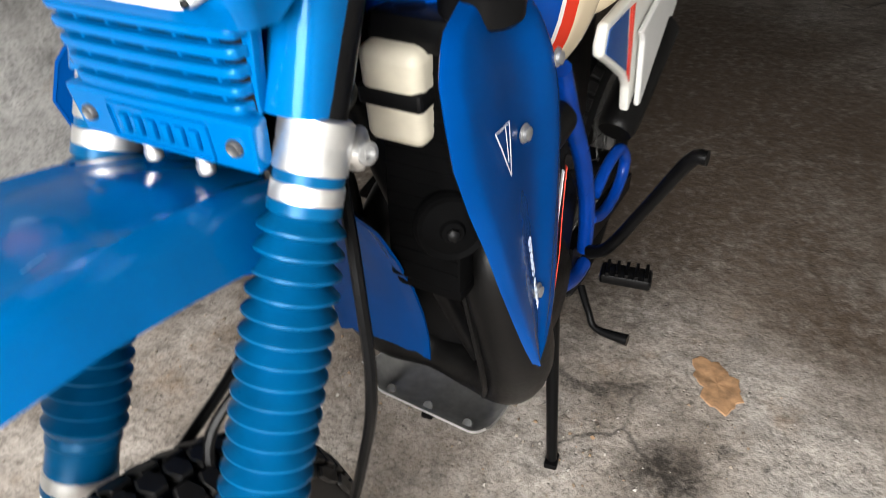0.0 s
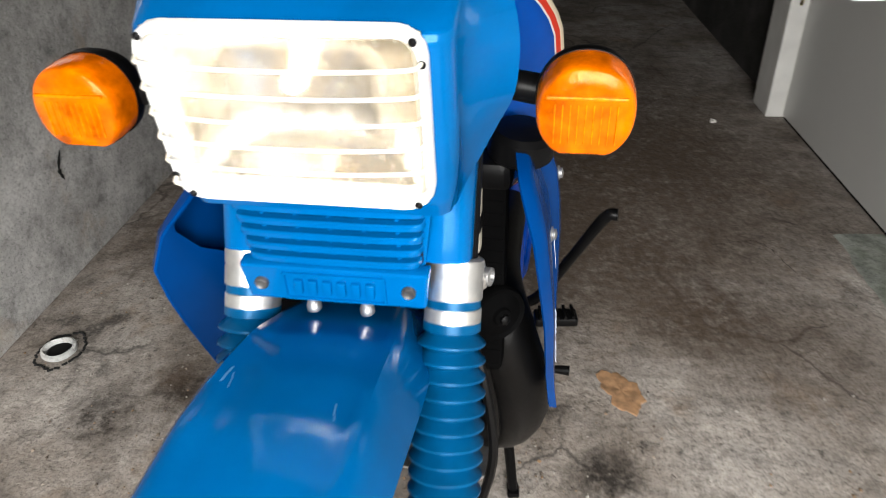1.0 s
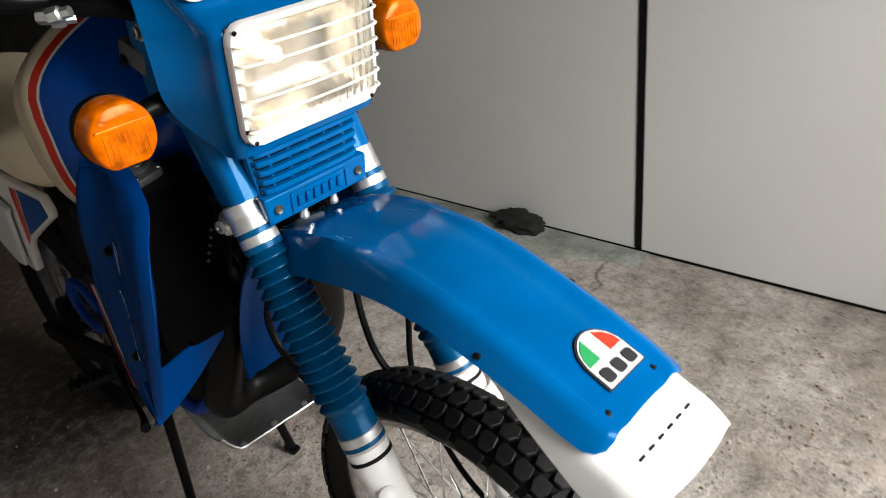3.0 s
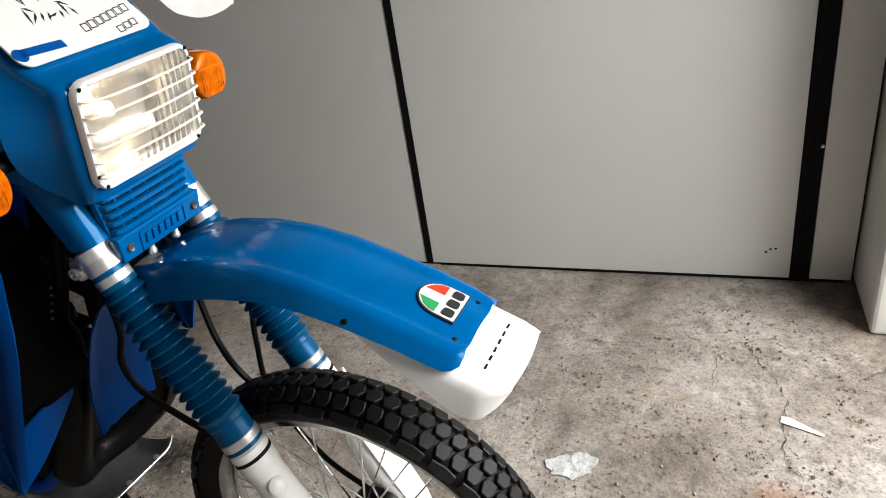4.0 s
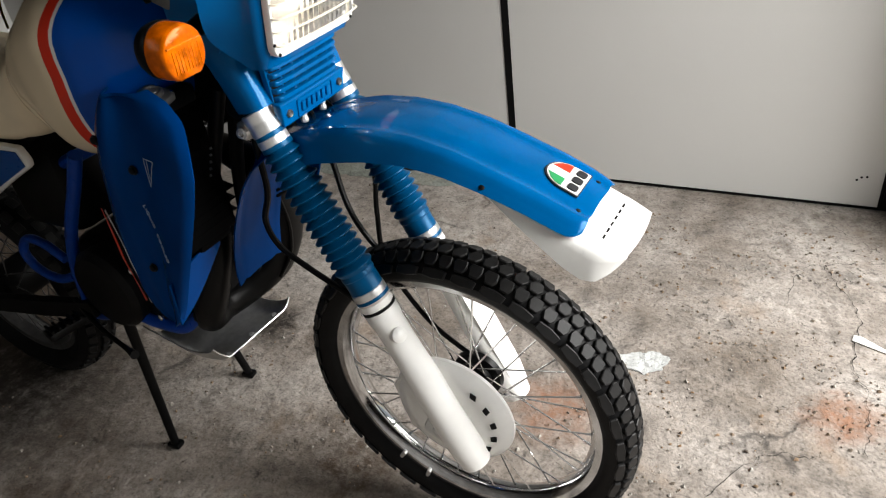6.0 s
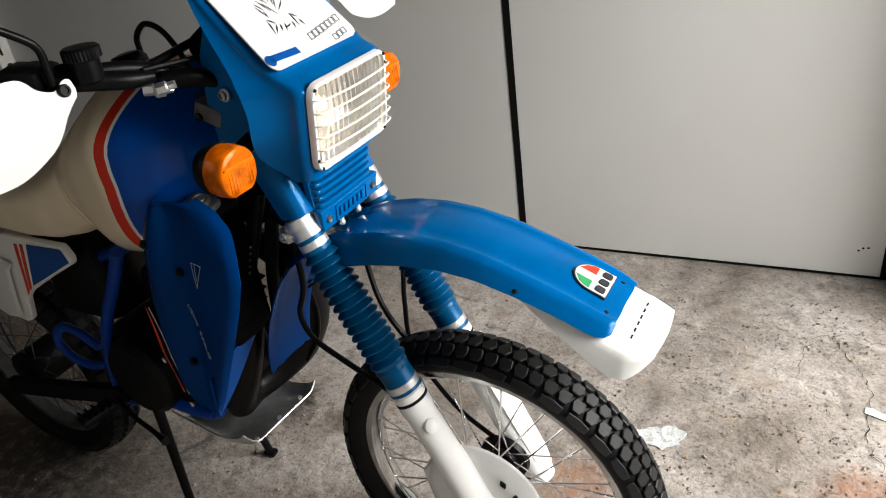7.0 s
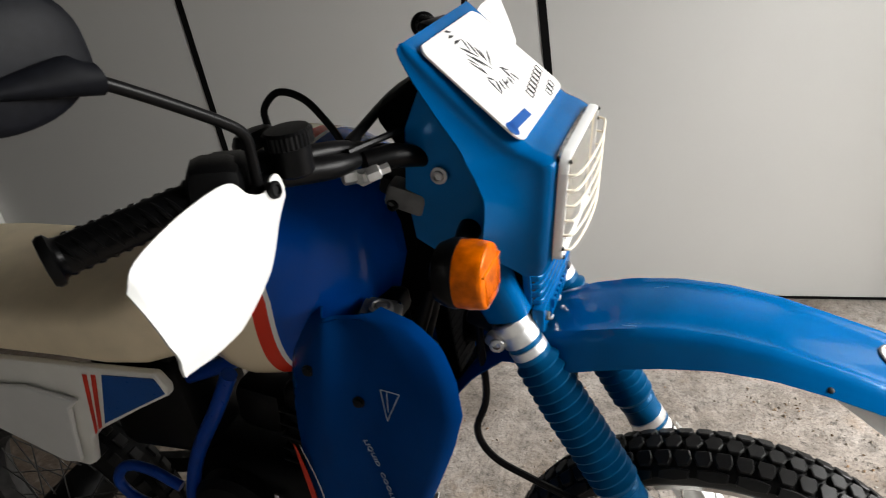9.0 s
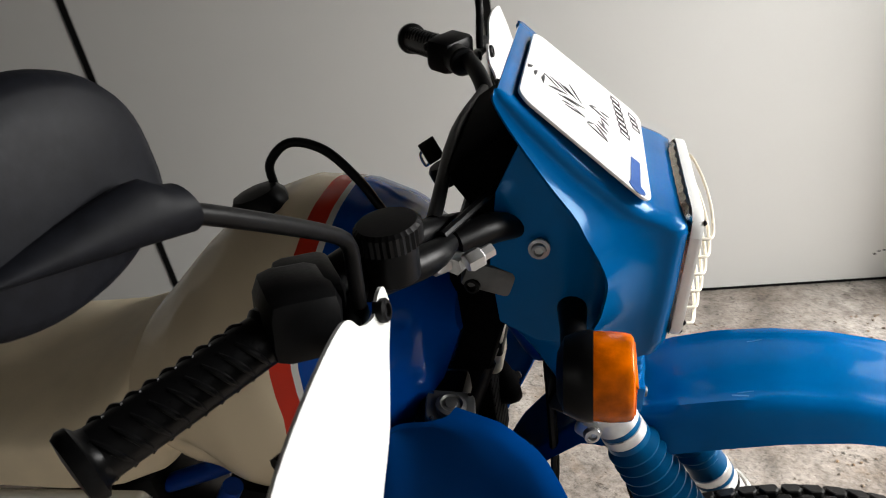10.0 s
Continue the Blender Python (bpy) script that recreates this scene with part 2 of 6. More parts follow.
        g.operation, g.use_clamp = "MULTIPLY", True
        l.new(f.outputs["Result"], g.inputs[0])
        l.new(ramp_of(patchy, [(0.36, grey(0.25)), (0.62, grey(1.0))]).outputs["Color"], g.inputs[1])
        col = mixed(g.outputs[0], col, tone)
    l.new(col, b.inputs["Base Color"])
    b.inputs["Roughness"].default_value = 0.85 - wet
    h = n.new("ShaderNodeMath")
    h.operation = "ADD"
    l.new(noise_at(44.0, 6, 0.62).outputs["Fac"], h.inputs[0])
    l.new(pr.outputs["Color"], h.inputs[1])
    bp = n.new("ShaderNodeBump")
    bp.inputs["Strength"].default_value, bp.inputs["Distance"].default_value = 0.75 * relief, 0.007
    rough_h = n.new("ShaderNodeMath")
    rough_h.operation = "MULTIPLY_ADD"
    rough_h.inputs[1].default_value = 1.6
    l.new(noise_at(15.0, 6, 0.6).outputs["Fac"], rough_h.inputs[0])
    l.new(h.outputs[0], rough_h.inputs[2])
    l.new(rough_h.outputs[0], bp.inputs["Height"])
    l.new(bp.outputs["Normal"], b.inputs["Normal"])
    return m


TANK = tank_material()
# small spots are stains; broad ones darken the floor under and behind the motorcycle
BLACK_BROWN, DARK_BROWN, REDDISH = (0.020, 0.015, 0.011), (0.070, 0.047, 0.030), (0.24, 0.125, 0.075)
SPOTS = [(-0.89, 0.378, 0.075, 0.95, BLACK_BROWN), (-1.5, 0.72, 0.16, 0.7, DARK_BROWN), (-1.11, -0.68, 0.07, 0.8, BLACK_BROWN), (-0.92, -0.59, 0.06, 0.6, DARK_BROWN), (-0.82, -0.44, 0.08, 0.6, DARK_BROWN), (-1.0, -0.85, 0.09, 0.7, BLACK_BROWN), (-1.73, -0.65, 0.30, 0.55, DARK_BROWN), (-2.1, -0.85, 0.40, 0.85, DARK_BROWN),
         (-2.6, -0.3, 0.6, 0.8, DARK_BROWN), (-1.83, 0.61, 0.12, 0.6, DARK_BROWN), (-2.6, 0.8, 0.35, 0.7, DARK_BROWN), (0.015, 0.33, 0.10, 0.7, REDDISH), (0.65, 0.50, 0.07, 0.85, REDDISH), (-0.38, 0.01, 0.16, 0.7, DARK_BROWN), (-0.72, 0.37, 0.05, 0.6, DARK_BROWN), (-1.6, -0.05, 0.35, 0.85, BLACK_BROWN), (-3.4, 0.0, 0.9, 0.8, DARK_BROWN), (-1.95, 0.22, 0.36, 0.75, DARK_BROWN), (-1.75, 0.62, 0.42, 0.35, DARK_BROWN), (-2.3, 0.75, 0.60, 0.50, DARK_BROWN), (-1.35, 0.95, 0.22, 0.45, DARK_BROWN), (-1.75, -0.25, 0.45, 0.75, BLACK_BROWN), (-1.15, -0.50, 0.30, 0.25, DARK_BROWN), (-1.0, -0.15, 0.25, 0.4, DARK_BROWN), (-1.89, -0.59, 0.06, 0.7, BLACK_BROWN), (-1.30, -0.51, 0.035, 0.7, DARK_BROWN), (-1.51, -0.52, 0.045, 0.7, BLACK_BROWN), (-1.15, -0.73, 0.05, 0.6, DARK_BROWN), (-1.19, -0.48, 0.03, 0.7, BLACK_BROWN), (-1.40, -0.75, 0.05, 0.6, DARK_BROWN), (-1.12, -0.36, 0.04, 0.6, DARK_BROWN), (-2.9, 0.3, 1.0, 0.7, DARK_BROWN), (-1.6, 0.35, 0.40, 0.3, DARK_BROWN)]
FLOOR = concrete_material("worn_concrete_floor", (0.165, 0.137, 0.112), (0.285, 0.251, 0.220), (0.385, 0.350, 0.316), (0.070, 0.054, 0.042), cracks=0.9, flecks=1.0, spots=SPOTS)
ROUGHWALL = concrete_material("rough_cement_wall", (0.26, 0.255, 0.247), (0.34, 0.335, 0.326), (0.41, 0.405, 0.395), (0.19, 0.186, 0.18), seed=7.3, relief=0.5)
# near-black cement: the unlit rear's shade in the colour, and less bounced light
SHADE_CEMENT = concrete_material("shade_dark_cement", (0.026, 0.025, 0.023), (0.042, 0.040, 0.037), (0.065, 0.062, 0.058), (0.016, 0.015, 0.014), seed=9.1)
CEMENT = concrete_material("cement_skim", (0.40, 0.41, 0.40), (0.5, 0.51, 0.5), (0.6, 0.6, 0.58), (0.3, 0.31, 0.3), seed=3.1)
GREENISH = concrete_material("mossy_cement_strip", (0.17, 0.18, 0.15), (0.25, 0.265, 0.235), (0.34, 0.345, 0.31), (0.12, 0.14, 0.10), seed=5.5)
LEAF = material("dry_brown_fibre", (0.30, 0.17, 0.085), 0.8, 0, 0.4, 45, 0.5, 160)
PAPER = material("white_paper", (0.75, 0.73, 0.68), 0.7, 0, 0.06, 60)
RAG = material("black_cloth", (0.004, 0.0042, 0.004), 0.9, 0, 0.4, 60, 0.5, 500)


# ---- mesh helpers ----
def lerp(a, b, t):
    return a + (b - a) * t


def spline(points, per=6):
    """A smooth line through the points."""
    p = [Vector(q) for q in points]
    p = [2 * p[0] - p[1]] + p + [2 * p[-1] - p[-2]]
    out = []
    for i in range(1, len(p) - 2):
        a, b, c, d = p[i - 1:i + 3]
        for k in range(per):
            t = k / per
            out.append(0.5 * (2 * b + (c - a) * t + (2 * a - 5 * b + 4 * c - d) * t * t + (3 * b - a - 3 * c + d) * t ** 3))
    return out + [p[-2]]


def loft(rings, closed=True, caps=True, bm=None):
    bm = bm or bmesh.new()
    vs = [[bm.verts.new(p) for p in ring] for ring in rings]
    n = len(rings[0])
    for a, b in zip(vs, vs[1:]):
        for i in range(n if closed else n - 1):
            j = (i + 1) % n
            bm.faces.new((a[i], a[j], b[j], b[i]))
    if caps and closed:
        bm.faces.new(list(reversed(vs[0])))
        bm.faces.new(vs[-1])
    return bm


def tube(points, radius, seg=10, per=6, bm=None, smooth=True):
    """A round tube along a smooth line; radius is one number or one for each point."""
    line = spline(points, per) if smooth else [Vector(p) for p in points]
    n = len(line)
    if isinstance(radius, (int, float)):
        rad = [radius] * n
    else:
        rad = [float(v) for v in np.interp(np.linspace(0, 1, n), np.linspace(0, 1, len(radius)), radius)]
    t0 = (line[1] - line[0]).normalized()
    side = t0.orthogonal().normalized()
    rings = []
    for i, p in enumerate(line):
        t = (line[min(i + 1, n - 1)] - line[max(i - 1, 0)]).normalized()
        side = (side - t * side.dot(t)).normalized()
        up = t.cross(side)
        rings.append([p + (side * math.cos(a) + up * math.sin(a)) * rad[i] for a in np.linspace(0, 2 * math.pi, seg, endpoint=False)])
    return loft(rings, bm=bm)


def lathe(profile, origin=(0, 0, 0), axis=(0, 0, 1), seg=24, bm=None, caps=True):
    """Rings of (radius, height) about an axis."""
    z = Vector(axis).normalized()
    x = z.orthogonal().normalized()
    y = z.cross(x)
    o = Vector(origin)
    rings = [[o + z * h + (x * math.cos(a) + y * math.sin(a)) * max(r, 1e-4) for a in np.linspace(0, 2 * math.pi, seg, endpoint=False)] for r, h in profile]
    return loft(rings, bm=bm, caps=caps)


def block(size, m=None, bevel=0.0, bm=None, seg=2):
    tmp = bmesh.new()
    bmesh.ops.create_cube(tmp, size=1.0, matrix=Matrix.Diagonal((*size, 1)))
    if bevel:
        bmesh.ops.bevel(tmp, geom=tmp.edges[:], offset=bevel, segments=seg, profile=0.5, affect="EDGES")
    if m is not None:
        tmp.transform(m)
    return joined(bm, tmp)


def prism(outline, depth, m=None, bevel=0.0, bm=None, seg=2):
    """A flat outline (x, y) raised along z by depth, with bevelled edges."""
    tmp = bmesh.new()
    low = [tmp.verts.new((x, y, 0)) for x, y in outline]
    high = [tmp.verts.new((x, y, depth)) for x, y in outline]
    tmp.faces.new(list(reversed(low)))
    tmp.faces.new(high)
    n = len(low)
    for i in range(n):
        tmp.faces.new((low[i], low[(i + 1) % n], high[(i + 1) % n], high[i]))
    bmesh.ops.recalc_face_normals(tmp, faces=tmp.faces[:])
    if bevel:
        bmesh.ops.bevel(tmp, geom=tmp.edges[:], offset=bevel, segments=seg, profile=0.5, affect="EDGES", clamp_overlap=True)
    if m is not None:
        tmp.transform(m)
    return joined(bm, tmp)


def joined(bm, tmp):
    if bm is None:
        return tmp
    me = bpy.data.meshes.new("tmp")
    tmp.to_mesh(me)
    tmp.free()
    bm.from_mesh(me)
    bpy.data.meshes.remove(me)
    return bm


def sheet(rows, thick, bm=None):
    """A grid of points given thickness."""
    tmp = loft(rows, closed=False, caps=False)
    bmesh.ops.recalc_face_normals(tmp, faces=tmp.faces[:])
    bmesh.ops.solidify(tmp, geom=tmp.faces[:], thickness=thick)
    return joined(bm, tmp)


def rounded(w, h, r, n=5):
    """A rounded rectangle about the origin."""
    out = []
    for cx, cy, a0 in ((w / 2 - r, h / 2 - r, 0), (-w / 2 + r, h / 2 - r, 90), (-w / 2 + r, -h / 2 + r, 180), (w / 2 - r, -h / 2 + r, 270)):
        for k in range(n):
            a = radians(a0 + 90 * k / (n - 1))
            out.append((cx + r * math.cos(a), cy + r * math.sin(a)))
    return out


def frame_of(origin, x, y):
    """A matrix with the given origin and in-plane axes."""
    x = Vector(x).normalized()
    z = x.cross(Vector(y)).normalized()
    y = z.cross(x)
    return Matrix(((x.x, y.x, z.x, origin[0]), (x.y, y.y, z.y, origin[1]), (x.z, y.z, z.z, origin[2]), (0, 0, 0, 1)))


def mirrored(bm):
    """A copy turned over from the right side to the left."""
    c = bm.copy()
    c.transform(Matrix.Diagonal((1, -1, 1, 1)))
    bmesh.ops.reverse_faces(c, faces=c.faces[:])
    return c


def part(name, bm, mat, parent=None, label="", m=None, angle=40, tidy=True):
    """Links a bmesh as one mesh object under a thing or a part."""
    if m is not None:
        bm.transform(m)
    if tidy:
        bmesh.ops.recalc_face_normals(bm, faces=bm.faces[:])
    for e in bm.edges:
        e.smooth = len(e.link_faces) != 2 or e.calc_face_angle(0) < radians(angle)
        if e.smooth and len(e.link_faces) == 2 and e.calc_face_angle(0) > 0.1:
            small, large = sorted(f.calc_area() for f in e.link_faces)
            e.smooth = large < 12 * small
    for f in bm.faces:
        f.smooth = True
    me = bpy.data.meshes.new(name)
    bm.to_mesh(me)
    bm.free()
    me.materials.append(mat)
    ob = new(name, me)
    ob.parent = parent
    if label:
        ob["label"] = label
    return ob


def piece(name, me, parent, m):
    """Another object on a mesh that alike pieces share."""
    ob = new(name, me)
    ob.parent = parent
    ob.matrix_basis = m
    return ob


def grit_material():
    """Loose grit whose crumbs differ in tone."""
    m = bpy.data.materials.new("loose_grit")
    m.use_nodes = True
    n, l = m.node_tree.nodes, m.node_tree.links
    geo = n.new("ShaderNodeNewGeometry")
    ramp = n.new("ShaderNodeValToRGB")
    e = ramp.color_ramp.elements
    e[0].color, e[1].color = (0.08, 0.062, 0.048, 1), (0.36, 0.335, 0.30, 1)
    e.new(0.18).color = (0.15, 0.12, 0.09, 1)
    e.new(0.5).color = (0.24, 0.15, 0.085, 1)
    e.new(0.8).color = (0.30, 0.28, 0.25, 1)
    l.new(geo.outputs["Random Per Island"], ramp.inputs["Fac"])
    b = n["Principled BSDF"]
    l.new(ramp.outputs["Color"], b.inputs["Base Color"])
    b.inputs["Roughness"].default_value = 0.9
    return m


GRIT = grit_material()


# ---- the garage ----
def setting(name, bm, mat, label, category, m=None, angle=40):
    ob = part(name, bm, mat, None, "", m, angle)
    return tagged(ob, label, category, kind="structure")


def floor_mesh(x0, x1, y0, y1, step):
    bm = bmesh.new()
    xs, ys = np.arange(x0, x1 + step / 2, step), np.arange(y0, y1 + step / 2, step)
    grid = [[bm.verts.new((x, y, -0.0015 + 0.0015 * noise.noise(Vector((x * 3, y * 3, 0))) + 0.0008 * noise.noise(Vector((x * 17, y * 17, 5))))) for y in ys] for x in xs]
    for a, b in zip(grid, grid[1:]):
        for i in range(len(ys) - 1):
            bm.faces.new((a[i], b[i], b[i + 1], a[i + 1]))
    return bm


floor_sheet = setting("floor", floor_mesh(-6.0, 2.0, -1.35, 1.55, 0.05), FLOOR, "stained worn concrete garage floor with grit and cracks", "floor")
setting("ground", block((60, 80, 0.1), pose(32.02, 0, -0.058)), FLOOR, "plain concrete yard outside the open gate", "ground")
side_wall = setting("wall_right", block((8.0, 0.15, 2.6), pose(-2.0, -1.33, 1.3), 0.004), ROUGHWALL, "rough stained grey cement side wall", "wall")
setting("wall_back", block((0.15, 3.2, 2.6), pose(-6.08, 0.05, 1.3)), SHADE_CEMENT, "cement wall at the rear, its shade put into the colour", "wall")
setting("ceiling", block((8.4, 3.4, 0.12), pose(-2.2, 0.05, 2.58)), SHADE_CEMENT, "unseen cement ceiling slab, darkened to cut bounced light", "ceiling")
setting("wall_left_rear", block((2.7, 0.12, 2.6), pose(-4.68, 1.53, 1.3)), SHADE_CEMENT, "cement wall beyond the white jamb, its shade put into the colour", "wall")
# unseen beam, added and sized to keep gate light off the upper rear
setting("lintel", block((0.15, 2.9, 0.62), pose(1.20, 0.05, 2.27)), PLASTER, "unseen beam over the gate, deep enough to shade the upper rear", "beam")

# unseen wall, its width chosen for how much gate light reaches the right side
setting("wall_front", block((0.15, 0.50, 2.6), pose(1.20, -1.01, 1.3)), SHADE_CEMENT, "unseen dark cement wall that limits the gate's light", "wall")



def chip(points, width, seed):
    """A chipped dark flaw in the cement of the side wall, in x and z."""
    rnd = random.Random(seed)
    line = spline([(x, z, 0) for x, z in points], 6)
    rows = []
    for i, p in enumerate(line):
        t = (line[min(i + 1, len(line) - 1)] - line[max(i - 1, 0)]).normalized()
        side = Vector((-t.y, t.x, 0)) * width * rnd.uniform(0.3, 1.0) * math.sin(math.pi * (0.06 + 0.88 * i / (len(line) - 1)))
        rows.append([(p.x + side.x, -1.2535, p.y + side.y), (p.x - side.x, -1.2535, p.y - side.y)])
    part("chip", sheet(rows, 0.002), RAG, side_wall)

chip([(-1.72, 0.40), (-1.69, 0.35), (-1.70, 0.31)], 0.012, 3)
chip([(-2.52, 0.24), (-2.47, 0.12), (-2.46, 0.01)], 0.030, 4)
chip([(-2.70, 0.52), (-2.66, 0.44), (-2.58, 0.41)], 0.016, 5)

# folding partition of painted sheet panels with black seams
partition = setting("wall_left", block((4.1, 0.05, 2.5), pose(-1.10, 1.522, 1.25)), SEAL, "partition of pale grey painted panels with black seams", "wall")
for x0, x1 in ((-3.115, -1.801), (-1.777, -0.506), (-0.481, 0.742), (0.800, 0.918)):
    part("panel", block((x1 - x0, 0.038, 2.305), pose((x0 + x1) / 2, 1.478, 1.1645), 0.0008), PANEL, partition)
for x in (-1.789, -0.4935):
    part("seam_strip", block((0.0250, 0.040, 2.30), pose(x, 1.4765, 1.166)), SEAL, partition)
bm = block((0.052, 0.045, 2.32), pose(0.771, 1.470, 1.168), 0.004)
for k in (-0.016, 0.0, 0.016):
    block((0.006, 0.006, 2.30), pose(0.771 + k, 1.446, 1.165), 0.001, bm)
part("bottom_seal", block((4.0, 0.022, 0.0125), pose(-1.10, 1.473, 0.0058), 0.001), SEAL, partition, "black rubber seal under the panels")
post = part("door_post", bm, SEAL, partition, "black ribbed metal door post")
part("latch", lathe([(0.006, 0), (0.006, 0.006), (0.003, 0.010)], (0.79, 1.447, 0.47), (0, -1, 0), 10), ALU, post)
for x, z in ((0.68, 0.115), (0.695, 0.118), (0.668, 0.105)):
    part("rivet", lathe([(0.004, 0), (0.003, 0.002)], (x, 1.459, z), (0, -1, 0), 8), SEAL, partition)

# front corner pillar and the jamb at the partition's far end
setting("pillar_front", block((0.30, 0.42, 2.6), pose(1.079, 1.397, 1.3), 0.012), PLASTER, "cream painted corner pillar beside the gate", "pillar")
jamb = setting("jamb_rear", block((0.21, 0.095, 2.5), pose(-3.225, 1.4275, 1.25), 0.006), PLASTER, "white painted jamb with yellow paint marks", "jamb")


def stroke(points, width, mat, parent, m):
    """A brush stroke of paint on a flat face."""
    bm = bmesh.new()
    line = spline(points, 5)
    last = None
    for i, p in enumerate(line):
        t = (line[min(i + 1, len(line) - 1)] - line[max(i - 1, 0)]).normalized()
        s = Vector((-t.y, t.x, 0)) * width / 2
        now = (bm.verts.new(p + s), bm.verts.new(p - s))
        if last:
            bm.faces.new((last[0], last[1], now[1], now[0]))
        last = now
    bmesh.ops.solidify(bm, geom=bm.faces[:], thickness=0.0012)
    return part("paint_mark", bm, mat, parent, "", m)


face = frame_of((-3.1155, 1.425, 0), (0, 1, 0), (0, 0, 1))
for pts in ([(0.0, 0.52, 0), (0.005, 0.60, 0), (0.02, 0.66, 0)], [(-0.02, 0.80, 0), (-0.025, 0.95, 0), (-0.02, 1.05, 0)], [(-0.02, 1.05, 0), (0.01, 1.06, 0), (0.025, 1.04, 0)],
            [(-0.022, 0.94, 0), (0.0, 0.945, 0), (0.02, 0.94, 0)], [(0.02, 0.74, 0), (-0.01, 0.75, 0), (-0.022, 0.69, 0), (-0.005, 0.64, 0), (0.02, 0.65, 0)]):
    stroke(pts, 0.012, YELLOW, jamb, face)


# ---- things lying on the floor ----
def blob(cx, cy, rx, ry, h, mat, name, label, category, seed, turn=0.0, ragged=0.35, n=40):
    """A thin ragged flake lying on the floor."""
    bm = bmesh.new()
    rnd = random.Random(seed)
    ph = [rnd.uniform(0, 6.28) for _ in range(5)]
    rings = []
    for s, z in ((1.0, 0.0005), (0.97, h), (0.55, h * 1.3), (0.02, h * 1.1)):
        ring = []
        for a in np.linspace(0, 2 * math.pi, n, endpoint=False):
            k = 1 + ragged * (0.5 * math.sin(2 * a + ph[0]) + 0.3 * math.sin(3 * a + ph[1]) + 0.25 * math.sin(7 * a + ph[2]) + 0.18 * math.sin(13 * a + ph[3]))
            p = Matrix.Rotation(turn, 3, "Z") @ Vector((rx * k * s * math.cos(a), ry * k * s * math.sin(a), 0))
            ring.append((cx + p.x, cy + p.y, z + 0.25 * h * math.sin(5 * a + ph[4])))
        rings.append(ring)
    loft(rings, bm=bm)
    return tagged(part(name, bm, mat, None), label, category)


blob(-1.165, 0.455, 0.070, 0.052, 0.003, LEAF, "bark_flake", "ragged brown dry fibre flake lying on the concrete", "debris", 3, 0.4)
blob(0.19, 0.55, 0.055, 0.045, 0.003, CEMENT, "cement_patch", "pale flat cement patch stuck on the floor", "patch", 8, 0.3, 0.3)
bm = prism([(-0.05, -0.004), (0.045, -0.022), (0.05, -0.016), (-0.035, 0.022), (-0.05, 0.018)], 0.0015, pose(0.722, 0.778, 0.001, 0, 0, -10))
tagged(part("paper_scrap", bm, PAPER, None), "torn white pointed paper scrap on the floor", "paper")
blob(-3.05, 1.12, 0.020, 0.012, 0.008, PAPER, "paper_crumb", "small white paper crumb on the floor", "paper", 5, 0.2)

# crumpled black cloth at the foot of the partition
bm = bmesh.new()
bmesh.ops.create_icosphere(bm, subdivisions=4, radius=1.0)
for v in bm.verts:
    d = 1 + 0.28 * noise.noise(v.co * 2.1 + Vector((4, 1, 2))) + 0.14 * noise.noise(v.co * 5.5) + 0.06 * noise.noise(v.co * 13)
    v.co = Vector((v.co.x * 0.105 * d, v.co.y * 0.052 * d, max(-0.034, v.co.z * 0.042 * d)))
tagged(part("cloth", bm, RAG, None, m=pose(-0.945, 1.405, 0.0345)), "crumpled black cloth against the partition's foot", "cloth")

# mossy cement strip along the partition
bm = bmesh.new()
top = []
for i in range(61):
    x = lerp(-2.0, -0.45, i / 60)
    top.append((x, 1.295 + 0.02 * noise.noise(Vector((x * 6, 0, 0))) + 0.01 * noise.noise(Vector((x * 25, 3, 0))) + 0.10 * max(0, (x + 0.75) / 0.3)))
rows = [[(x, y - 0.012, 0.0), (x, y, 0.006), (x, (y + 1.454) / 2, 0.008), (x, 1.454, 0.008)] for x, y in top]
loft(rows, closed=False, caps=False, bm=bm)
setting("cement_strip", bm, GREENISH, "greenish uneven cement strip along the partition", "kerb")

# open floor drain with a broken pipe collar near the side wall
bm = bmesh.new()
rings = []
for r, z in ((0.036, -0.012), (0.036, 0.010), (0.041, 0.016), (0.047, 0.013), (0.049, 0.0005)):
    rings.append([(r * math.cos(a) * (1 + 0.05 * math.sin(3 * a)), r * math.sin(a), z) for a in np.linspace(0, 6.2832, 28, endpoint=False)])
loft(rings, bm=bm, caps=False)
drain = tagged(part("floor_drain", bm, CEMENT, None, m=pose(-1.235, -1.105, 0)), "broken white pipe collar of an open floor drain", "drain")
part("hole", lathe([(0.036, 0), (0.03, 0.001)], (-1.235, -1.105, 0.0012), (0, 0, 1), 20), SEAL, drain)
bm = bmesh.new()
for k in range(26):
    a = k / 26 * 6.283
    block((0.016, 0.007, 0.005), pose(-1.235 + 0.078 * math.cos(a) * (1 + 0.1 * math.sin(5 * a)), -1.10 + 0.062 * math.sin(a), 0.002, 0, 0, math.degrees(a) + 90 + 20 * math.sin(9 * a)), 0.0015, bm, 1)
part("rim_grit", bm, RAG, drain)

